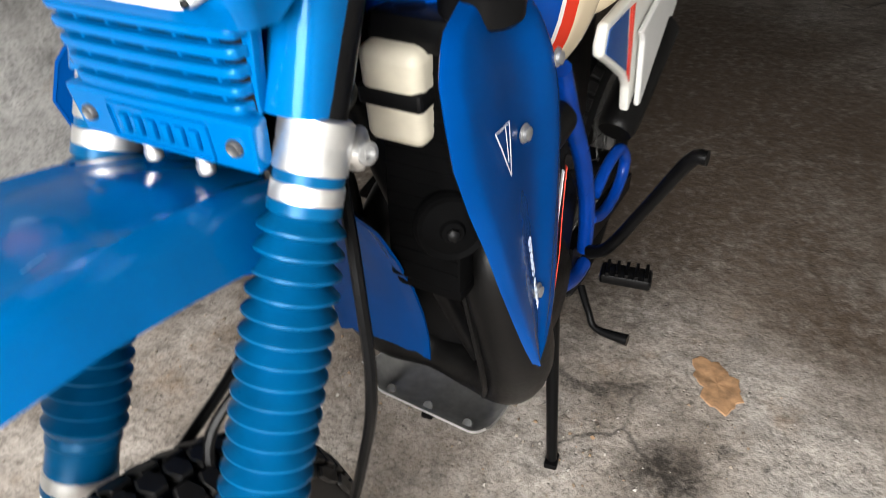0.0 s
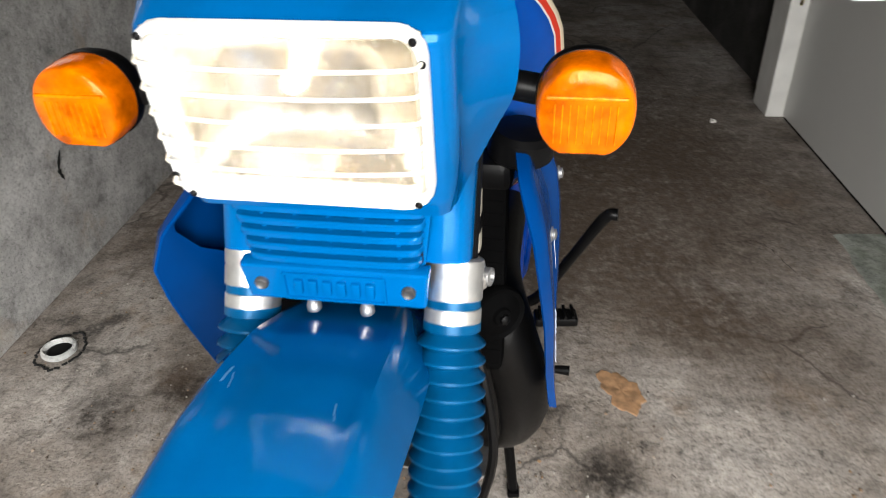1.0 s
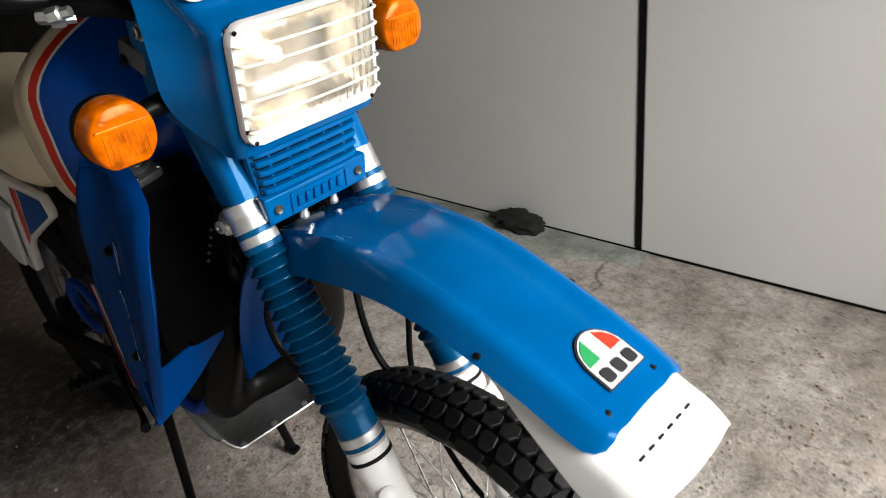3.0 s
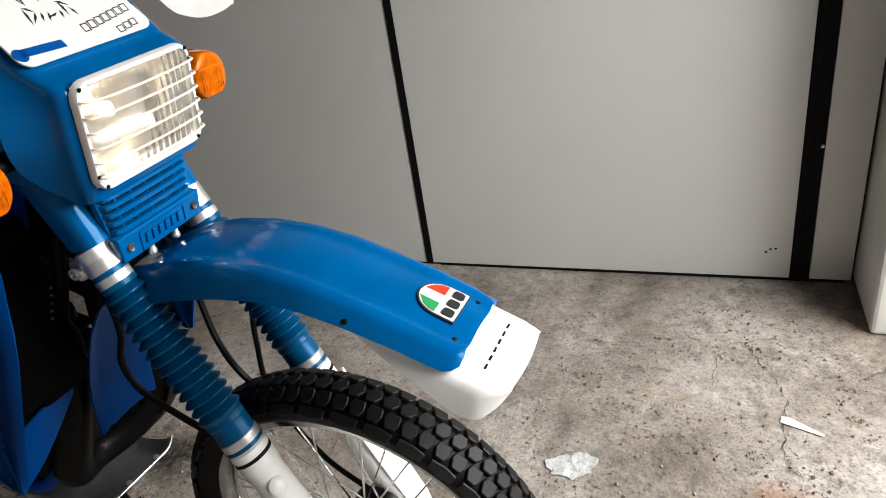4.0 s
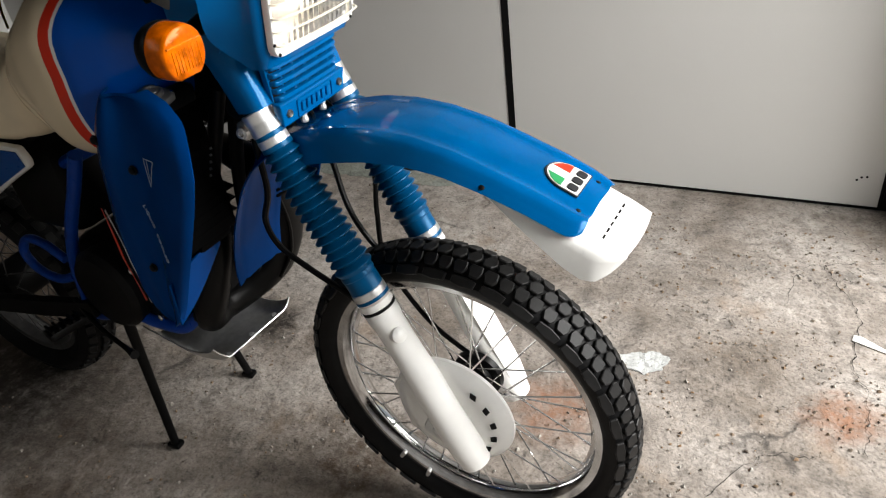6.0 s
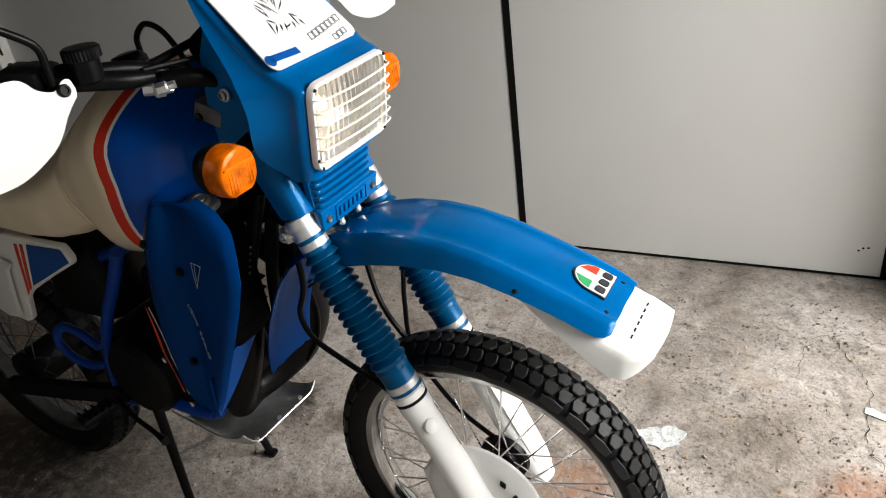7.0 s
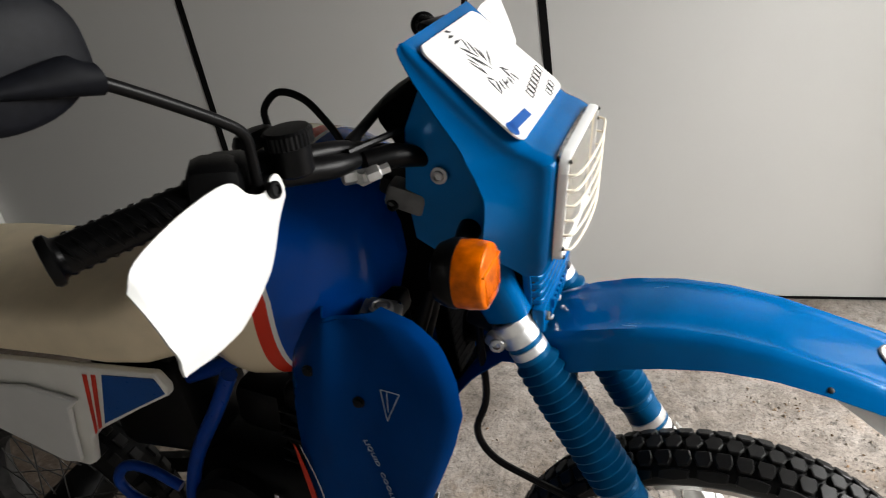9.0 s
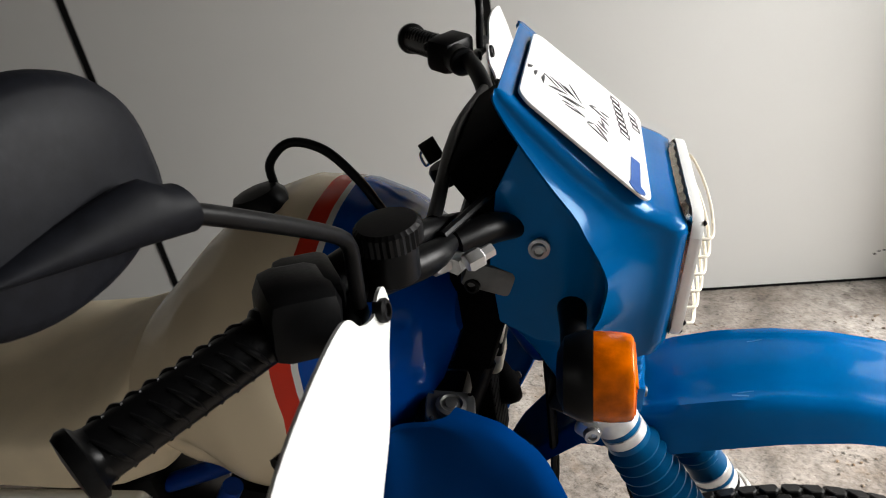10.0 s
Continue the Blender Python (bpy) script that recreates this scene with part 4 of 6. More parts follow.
for sy in (-1, 1):
    # recessed side panel behind the cowl's edge, with its bolt
    out = [(-0.366, 1.225), (-0.380, 1.15), (-0.378, 1.085), (-0.345, 1.062), (-0.295, 1.055), (-0.262, 1.10), (-0.262, 1.17), (-0.305, 1.23), (-0.340, 1.27)]
    bm = prism(out, 0.003, frame_of((0, -0.113, 0), (1, 0, 0), (0, 0, 1)), 0.001)
    if sy > 0:
        bm = mirrored(bm)
    side = part("side_panel", bm, BLUE, cowl, "", STEER)
    part("bolt_head", lathe([(0.010, 0), (0.010, 0.003), (0.007, 0.004), (0.0065, 0.008), (0.0045, 0.009), (0.004, 0.005)], (-0.332, 0.120 * sy, 1.169), (0, sy, 0.1), 14), ALU_DULL, cowl, "", STEER)
    # sleeve over the fork tube below the headlight
    rings = []
    for z, rx, ry, ox in ((1.085, 0.044, 0.026, 0.012), (1.05, 0.036, 0.024, 0.010), (1.01, 0.031, 0.0235, 0.006), (0.975, 0.029, 0.0235, 0.004), (0.962, 0.028, 0.0232, 0.003)):
        rings.append([(fork_at(z) + ox + rx * math.copysign(abs(math.cos(a)) ** 0.7, math.cos(a)), (0.090 if sy > 0 else -0.085) + ry * math.copysign(abs(math.sin(a)) ** 0.7, math.sin(a)), z + 0.25 * rx * math.cos(a)) for a in np.linspace(0, 2 * math.pi, 24, endpoint=False)])
    part("fork_sleeve", loft(rings), BLUE, cowl, "", STEER)

# number plate and its marks
px, pz = Vector((0, 1, 0)), Vector((-0.700, 0, 0.714))
pm = STEER @ frame_of(Vector((-0.2885, -0.009, 1.2545)), px, pz)
out = [(x * (1 - 0.45 * y), y - 0.001) for x, y in rounded(0.200, 0.150, 0.016, 6)]
plate = part("number_plate", prism(out, 0.003, None, 0.0008), WHITE, cowl, "white front plate with black brush strokes", pm)
LIFT = 0.0028


def ink(outline, mat=INK, name="ink_stroke"):
    part(name, prism(outline, 0.0008), mat, plate, "", pm @ pose(0, 0, LIFT))


def slash(x, y, dx, dy, w):
    d = Vector((dx, dy)).normalized()
    n = Vector((-d.y, d.x)) * w
    ink([(x, y), (x + dx * 0.4 + n.x, y + dy * 0.4 + n.y), (x + dx, y + dy), (x + dx * 0.5 - n.x * 0.4, y + dy * 0.5 - n.y * 0.4)])


for x, y, dx, dy in ((-0.021, 0.071, 0.014, -0.005), (-0.027, 0.062, 0.017, -0.001), (-0.03, 0.052, 0.025, 0.001), (-0.026, 0.046, 0.016, -0.022), (-0.004, 0.053, -0.008, -0.018), (0.001, 0.046, -0.008, -0.021), (0.004, 0.036, -0.007, -0.017), (0.006, 0.029, -0.01, -0.016), (0.021, 0.024, -0.025, -0.017), (-0.027, 0.035, 0.01, -0.025), (-0.035, 0.03, 0.007, -0.014), (-0.038, 0.026, 0.006, -0.021), (-0.021, 0.028, 0.011, -0.025), (-0.03, 0.015, -0.001, -0.013)):
    slash(x, y, dx, dy, 0.0028 if x < -0.02 and y > 0.04 else 0.0017)
# one word mark as a row of slanting dark bars
for x, y, dx, dy in ((-0.04, -0.001, -0.005, -0.025), (-0.039, -0.0, 0.01, -0.009), (-0.029, -0.01, -0.013, -0.015), (-0.023, -0.012, -0.006, -0.013), (-0.014, -0.014, -0.007, -0.013), (-0.004, -0.018, -0.015, -0.004), (0.001, -0.016, -0.003, -0.012), (0.009, -0.003, -0.001, -0.023), (0.007, -0.002, 0.012, -0.01), (0.016, -0.016, 0.003, -0.013)):
    slash(x, y, dx, dy, 0.0023)
for k in range(7):
    x = 0.004 + k * 0.0125
    y = -0.0555 + 0.0018 * k
    bm = loft([[(x + px * 0.0105 + 0.002 * py, y + py * 0.0125, h) for px, py in loop] for loop, h in (([(0, 0), (1, 0), (1, 1), (0, 1)], 0.0), ([(0, 0), (1, 0), (1, 1), (0, 1)], 0.0008), ([(0.12, 0.1), (0.88, 0.1), (0.88, 0.9), (0.12, 0.9)], 0.0008), ([(0.12, 0.1), (0.88, 0.1), (0.88, 0.9), (0.12, 0.9)], 0.0))], caps=False)
    part("bar_outline", bm, INK, plate, "", pm @ pose(0, 0, LIFT))
for k in range(3):
    x = 0.046 + k * 0.0125
    y = -0.0715 + 0.002 * k
    bm = loft([[(x + px * 0.0105 + 0.002 * py, y + py * 0.0105, h) for px, py in loop] for loop, h in (([(0, 0), (1, 0), (1, 1), (0, 1)], 0.0), ([(0, 0), (1, 0), (1, 1), (0, 1)], 0.0008), ([(0.12, 0.1), (0.88, 0.1), (0.88, 0.9), (0.12, 0.9)], 0.0008), ([(0.12, 0.1), (0.88, 0.1), (0.88, 0.9), (0.12, 0.9)], 0.0))], caps=False)
    part("bar_outline", bm, INK, plate, "", pm @ pose(0, 0, LIFT))
ink([(-0.092, -0.0625), (-0.034, -0.066), (-0.034, -0.0545), (-0.092, -0.051)], BLUE_DARK, "emblem")
ink([(-0.094 + 0.0085 * math.cos(a), -0.0585 + 0.0095 * math.sin(a)) for a in np.linspace(0, 6.283, 16, endpoint=False)], BLUE_DARK, "emblem")

# headlight: white grid frame, glass, lit reflector
hm = STEER @ frame_of(Vector((-0.2085, -0.003, 1.113)), (0, 1, 0), (0.155, 0, 0.988))
outer, inner = rounded(0.195, 0.137, 0.020), rounded(0.182, 0.124, 0.014)
bm = bmesh.new()
rings = [[(x, y, 0) for x, y in outer], [(x, y, 0.007) for x, y in outer], [(x * 0.985, y * 0.98, 0.0105) for x, y in outer], [(x * 1.01, y * 1.01, 0.0105) for x, y in inner], [(x, y, 0.008) for x, y in inner], [(x, y, -0.004) for x, y in inner]]
loft(rings, bm=bm, caps=False)
lamp = part("headlight", bm, WHITE, bike, "rectangular lit headlight behind a white grille", hm)
bezel = [(x * 0.995, y * 0.995) for x, y in inner]
part("bezel", loft([[(x, y, 0.007) for x, y in bezel], [(x * 0.965, y * 0.945, 0.0022) for x, y in bezel], [(x * 0.965, y * 0.945, -0.006) for x, y in bezel]], caps=False), YELLOWED, lamp, "yellowed inner rim", hm)
for k in range(6):
    y = -0.047 + k * 0.0188
    bm = tube([(-0.0945, y, 0.004), (-0.0935, y, 0.014), (-0.086, y, 0.021), (-0.045, y, 0.026), (0, y, 0.0275), (0.045, y, 0.026), (0.086, y, 0.021), (0.0935, y, 0.014), (0.0945, y, 0.004)], 0.0016, 8, 4)
    part("grille_bar", bm, YELLOWED, lamp, "", hm)
for x, y in ((-0.0895, 0.0605), (0.0895, 0.0605), (-0.0855, -0.0625), (0.0855, -0.0625), (0.0943, 0.046), (-0.0943, -0.046)):
    part("screw", lathe([(0.0028, 0), (0.0028, 0.0012), (0.001, 0.003)], (x, y, 0.0103), (0, 0, 1), 10), DARKMETAL, lamp, "", hm)
# bowed glass with fluting
rows = []
for j in range(17):
    v = j / 16 * 2 - 1
    rows.append([((i / 44 * 2 - 1) * 0.0885, v * 0.0595, 0.004 + 0.008 * (1 - (i / 44 * 2 - 1) ** 2) * (1 - 0.5 * v * v) + 0.0005 * math.sin(i * 2.1) * (1 if abs(v) > 0.1 else 0.3)) for i in range(45)])
glass = part("lens", sheet(rows, 0.0022), LENS, lamp, "fluted clear glass", hm)
glass.visible_shadow = False
rows = []
for j in range(19):
    v = j / 18 * 2 - 1
    rows.append([((i / 30 * 2 - 1) * 0.0925, v * 0.0632, -0.055 * (1 - (i / 30 * 2 - 1) ** 4) * (1 - 0.96 * v ** 4) + 0.0005 + 0.0012 * math.sin(i * 1.9) * math.sin(j * 1.5)) for i in range(31)])
part("reflector", sheet(rows, -0.001), REFLECTOR, lamp, "bright curved reflector", hm)
part("bulb", lathe([(0.002, 0), (0.007, 0.003), (0.008, 0.010), (0.006, 0.017), (0.001, 0.020)], (-0.012, 0.004, -0.052), (0, 0, 1), 16), BULB, lamp, "glowing bulb", hm)

# slatted grille and cast name block under the headlight
gm = STEER @ frame_of(Vector((-0.2475, 0, 1.0)), (0, 1, 0), (0.08, 0, 0.997))
bm = prism([(-0.076, -0.034), (0.076, -0.034), (0.086, 0.045), (-0.086, 0.045)], 0.010, pose(0, 0, -0.016), 0.001)
grille = part("cowl_grille", bm, BLUE, bike, "blue slatted grille under the headlight", gm)
part("shade_recess", block((0.150, 0.075, 0.004), pose(0, 0.006, -0.0075), 0.001), SEAL, grille, "", gm)
for k in range(6):
    y = -0.026 + k * 0.0125
    w = 0.148 + 0.003 * k
    bm = bmesh.new()
    path_pts = [(-w / 2, y - 0.0010, -0.006), (-w / 2 + 0.010, y - 0.0012, 0.004), (0, y - 0.0012, 0.006), (w / 2 - 0.010, y - 0.0012, 0.004), (w / 2, y - 0.0010, -0.006)]
    line = spline(path_pts, 5)
    loft([[p + Vector(o) for o in ((0, -0.0035, -0.006), (0, -0.0035, 0.0015), (0, -0.002, 0.003), (0, 0.002, 0.003), (0, 0.0035, 0.0015), (0, 0.0035, -0.006))] for p in line], bm=bm)
    part("slat", bm, BLUE, grille, "", gm)
for k in range(5):
    part("rib", block((0.0035, 0.066, 0.008), pose((k - 2) * 0.028, 0.006, -0.003), 0.0008), BLUE, grille, "", gm)
nm = STEER @ frame_of(Vector((-0.246, 0, 0.948)), (0, 1, 0), (0.12, 0, 0.993))
block_bm = prism([(-0.078, -0.018), (0.078, -0.018), (0.082, 0.020), (-0.082, 0.020)], 0.016, pose(0, 0, -0.012), 0.003)
name_block = part("name_block", block_bm, BLUE, bike, "blue cast block with raised border and screws", nm)
bm = bmesh.new()
rings = [[(x, y, 0.0035) for x, y in rounded(0.090, 0.030, 0.003)], [(x, y, 0.0062) for x, y in rounded(0.089, 0.029, 0.003)], [(x, y, 0.0062) for x, y in rounded(0.085, 0.025, 0.002)], [(x, y, 0.0035) for x, y in rounded(0.084, 0.024, 0.002)]]
loft(rings, bm=bm, caps=False)
part("border", bm, BLUE, name_block, "", nm)
for k in range(6):
    part("raised_bar", block((0.0078, 0.0150, 0.005), pose((k - 2.5) * 0.0125, 0, 0.0052, 0, 0, -4), 0.0014), BLUE, name_block, "", nm)
for x in (-0.064, 0.064):
    part("screw", lathe([(0.0062, 0), (0.0062, 0.003), (0.0050, 0.0045), (0.003, 0.0030), (0.001, 0.0030)], (x, 0.001, 0.0035), (0, 0, 1), 16), GREYMETAL, name_block, "", nm)
for x in (-0.024, 0.024):
    part("spacer", lathe([(0.0050, 0), (0.0065, 0.001), (0.0065, 0.006), (0.0050, 0.008), (0.0050, 0.016)], (x, -0.032, -0.002), (0, 1, 0), 14), ALU, name_block, "", nm)

# turn signals on black stalks
for sy in (-1, 1):
    c = Vector((-0.278, 0.196 if sy > 0 else -0.204, 1.098 + 0.006 * sy))
    sm2 = STEER @ frame_of(c, (0, 1, 0), (0.05, 0, 1))
    soft = lambda v: math.copysign(abs(v) ** 0.93, v)
    lensout = [(0.036 * soft(math.cos(a)), max(0.037 * soft(math.sin(a)), -0.0325)) for a in np.linspace(0, 2 * math.pi, 40, endpoint=False)]
    lens = loft([[(x * k, y * k, h) for x, y in lensout] for k, h in ((1.0, -0.010), (1.015, 0.004), (0.985, 0.016), (0.955, 0.0205), (0.90, 0.0225), (0.55, 0.0237), (0.05, 0.0240))])
    signal = part("turn_signal", lens, AMBER, bike, "amber turn signal on a black stalk", sm2)
    part("lens_ridge", block((0.058, 0.0028, 0.006), pose(0, 0.0135, 0.0222), 0.001), AMBER_PANE, signal, "", sm2)
    for k in range(9):
        part("lens_flute", block((0.0012, 0.030, 0.0016), pose(-0.022 + k * 0.0055, -0.0065, 0.0236), 0.0005), AMBER_PANE, signal, "", sm2)
    part("screw", lathe([(0.0035, 0), (0.003, 0.002)], (0, 0.027, 0.0195), (0, 0.5, 1), 10), ALU, signal, "", sm2)
    back = loft([[(x * k, y * k, h) for x, y in lensout] for k, h in ((1.02, -0.010), (1.03, -0.014), (1.0, -0.022), (0.86, -0.034), (0.5, -0.040), (0.05, -0.041))])
    part("housing", back, BLACK, signal, "", sm2)
    part("stalk", tube([c + Vector((-0.026, -0.03 * sy, 0.0)), c + Vector((-0.028, -0.06 * sy, 0.004)), c + Vector((-0.03, -0.10 * sy, 0.008))], [0.0125, 0.012, 0.015], 14, 4), BLACK, signal, "", STEER)


# ---- handlebar and controls ----
BAR = [(-0.385, -0.02, 1.172), (-0.388, -0.07, 1.176), (-0.400, -0.125, 1.200), (-0.418, -0.19, 1.228), (-0.448, -0.26, 1.240), (-0.497, -0.34, 1.236), (-0.562, -0.435, 1.229)]
line = [(x, y, z) for x, y, z in BAR]
bar = part("handlebar", tube([(x, -y, z) for x, y, z in reversed(line)] + line, 0.0112, 14, 5), BLACK, bike, "black enduro handlebar with cross brace", STEER)
part("cross_brace", tube([(-0.412, -0.165, 1.226), (-0.418, 0, 1.238), (-0.412, 0.165, 1.226)], 0.0065, 10, 4), BLACK, bar, "", STEER)
for y in (-0.035, 0.035):
    part("bar_clamp", block((0.036, 0.024, 0.052), pose(-0.387, y, 1.168, 0, 25, 0), 0.006), DARKMETAL, bar, "", STEER)

for sy in (-1, 1):
    a, b = Vector((-0.488, 0.327 * sy, 1.2365)), Vector((-0.564, 0.438 * sy, 1.229))
    ax = (b - a).normalized()
    grip = part("grip", lathe([(0.0125, -0.004), (0.0205, -0.003), (0.0210, 0.004), (0.0178, 0.008), (0.0178, 0.122), (0.0190, 0.126), (0.0235, 0.129), (0.0240, 0.134), (0.0215, 0.138), (0.010, 0.139)], a, ax, 28), GRIP_RUBBER, bike, "black rubber grip with slanted ribs", STEER)
    u = ax.orthogonal().normalized()
    w = ax.cross(u)
    for k in range(9):
        for q in range(3):
            g = radians(120 * q)
            pts = [a + ax * (0.016 + k * 0.0118 + 0.012 * s) + (u * math.cos(g + 1.5 * s) + w * math.sin(g + 1.5 * s)) * 0.0178 for s in (0, 0.33, 0.66, 1)]
            part("rib", tube(pts, [0.0010, 0.0023, 0.0023, 0.0010], 8, 3), GRIP_RUBBER, grip, "", STEER)
    # lever
    lv = [(-0.446, 0.262 * sy, 1.236), (-0.441, 0.30 * sy, 1.231), (-0.435, 0.355 * sy, 1.226), (-0.441, 0.405 * sy, 1.220), (-0.449, 0.425 * sy, 1.219)]
    part("lever", tube(lv, [0.008, 0.007, 0.0055, 0.0050, 0.0075], 10, 5), BLACK, bike, "black control lever", STEER)
    # white deflector in front of the grip
    edge_top = [(-0.283, 1.230), (-0.287, 1.244), (-0.297, 1.245), (-0.311, 1.236), (-0.331, 1.244), (-0.354, 1.264), (-0.415, 1.265), (-0.472, 1.255), (-0.4890, 1.238)]
    edge_low = [(-0.285, 1.221), (-0.294, 1.214), (-0.308, 1.202), (-0.324, 1.184), (-0.344, 1.169), (-0.390, 1.153), (-0.440, 1.152), (-0.472, 1.157), (-0.4815, 1.158)]
    tl, bl = spline([(0, y, z) for y, z in edge_top], 5), spline([(0, y, z) for y, z in edge_low], 5)
    rows = []
    for p, q in zip(tl, bl):
        t = (p.y + 0.284) / (-0.200)
        rows.append([Vector((-0.424 + 0.004 * max(0, 1 - t * 5) + 0.016 * math.sin(math.pi * 0.62 * s) * min(1, t * 2.2) + 0.005 * max(0.0, 1 - abs(s - 0.75) / 0.1) * min(1, t * 2), -sy * lerp(p.y, q.y, s), lerp(p.z, q.z, s))) for s in np.linspace(0, 1, 11)])
    guard = part("bar_guard", sheet(rows, 0.0028), GUARD_WHITE, bike, "white plastic bar guard", STEER)
    part("bolt_head", lathe([(0.0085, -0.004), (0.0085, 0.003), (0.0070, 0.0045), (0.0050, 0.0045), (0.0045, 0.002), (0.0005, 0.002)], (-0.4200, 0.300 * sy, 1.2335), (1.0, 0, 0.12), 20), DARKMETAL, guard, "", STEER)
    part("bracket", block((0.030, 0.018, 0.014), pose(-0.447, 0.298 * sy, 1.230, 0, 0, 10 * sy), 0.004), BLACK, guard, "", STEER)
    # switch block and perch next to the grip
    sw = part("switch_block", block((0.044, 0.058, 0.046), pose(-0.474, 0.292 * sy, 1.241, 0, 8, -33 * sy), 0.010), BLACK, bike, "black switch block on the bar", STEER)
    part("lever_perch", lathe([(0.017, 0), (0.019, 0.003), (0.019, 0.05), (0.016, 0.054)], (-0.448, 0.245 * sy, 1.238), (-0.45, 0.8 * sy, 0), 18), BLACK, sw, "", STEER)
    part("button", lathe([(0.006, 0), (0.006, 0.006), (0.004, 0.008)], (-0.500, 0.285 * sy, 1.252), (-1, 0, 0.3), 12), RED if sy < 0 else BLACK, sw, "", STEER)

# throttle housing, brake reservoir with ribbed cap, levers' hose
part("throttle_housing", block((0.052, 0.062, 0.052), pose(-0.474, -0.312, 1.243, 0, 10, 35), 0.014), BLACK, bike, "black throttle housing", STEER)
res_c = Vector((-0.421, -0.258, 1.2315))
reservoir = part("brake_reservoir", lathe([(0.015, 0), (0.019, 0.003), (0.020, 0.030), (0.021, 0.031)], res_c, (0.05, 0, 1), 28), BLACK, bike, "round black brake reservoir with ribbed cap", STEER)
cap = bmesh.new()
rings = []
for r, h in ((0.0205, 0.030), (0.0235, 0.031), (0.0235, 0.044), (0.0215, 0.047), (0.010, 0.0475)):
    rings.append([(res_c.x + 0.05 * h + (r + (0.0012 if k % 2 and 0.023 < r < 0.024 else 0)) * math.cos(2 * math.pi * k / 64), res_c.y + (r + (0.0012 if k % 2 and 0.023 < r < 0.024 else 0)) * math.sin(2 * math.pi * k / 64), res_c.z + h) for k in range(64)])
loft(rings, bm=cap)
part("ribbed_cap", cap, BLACK, reservoir, "", STEER, angle=20)
part("master_cylinder", tube([(-0.442, -0.268, 1.234), (-0.408, -0.215, 1.220), (-0.398, -0.180, 1.214)], [0.014, 0.013, 0.009], 14, 4), BLACK, bike, "black brake master cylinder", STEER)
for p, d in (((-0.412, -0.192, 1.198), (0.55, 0.6, -0.1)), ((-0.396, -0.186, 1.194), (0.3, 0.9, -0.1)), ((-0.384, -0.190, 1.199), (0.6, 0.5, 0.1))):
    part("cable_nut", lathe([(0.0075, 0), (0.0090, 0.002), (0.0090, 0.014), (0.006, 0.016), (0.006, 0.026)], p, d, 6), ALU, bike, "bright cable adjuster nut", STEER)
part("hose_joint", tube([(-0.398, -0.165, 1.204), (-0.372, -0.135, 1.200), (-0.350, -0.105, 1.185)], [0.013, 0.0145, 0.011], 14, 4), BLACK, bike, "black hose joint behind the cowl", STEER)
CABLES = [
    ([(-0.400, -0.19, 1.226), (-0.375, -0.12, 1.222), (-0.350, -0.04, 1.215), (-0.335, 0.04, 1.19), (-0.33, 0.05, 1.10), (-0.34, 0.03, 1.0)], 0.0042, "throttle cable"),
    ([(-0.392, -0.165, 1.202), (-0.362, -0.115, 1.194), (-0.345, -0.06, 1.18), (-0.34, -0.02, 1.13), (-0.345, -0.03, 1.02), (-0.345, -0.05, 0.90), (-0.350, -0.05, 0.79), (-0.372, -0.054, 0.725), (-0.352, -0.056, 0.675), (-0.29, -0.058, 0.640), (-0.20, -0.062, 0.600), (-0.10, -0.064, 0.53), (-0.055, -0.064, 0.45)], 0.0058, "brake hose"),
    ([(-0.40, 0.20, 1.222), (-0.36, 0.14, 1.20), (-0.345, 0.085, 1.05), (-0.325, 0.082, 0.93), (-0.280, 0.120, 0.845), (-0.262, 0.136, 0.75), (-0.262, 0.122, 0.66), (-0.245, 0.10, 0.56), (-0.15, 0.075, 0.46), (-0.05, 0.066, 0.40)], 0.0050, "speedometer cable"),
    ([(-0.30, 0.03, 0.93), (-0.288, 0.05, 0.86), (-0.275, 0.045, 0.80), (-0.245, 0.025, 0.73), (-0.20, 0.01, 0.68), (-0.17, 0.04, 0.60)], 0.0052, "brake hose"),
]
for pts, r, what in CABLES:
    part(what.replace(" ", "_"), tube(pts, r, 8, 6), BLACK, bike, "black " + what, STEER)

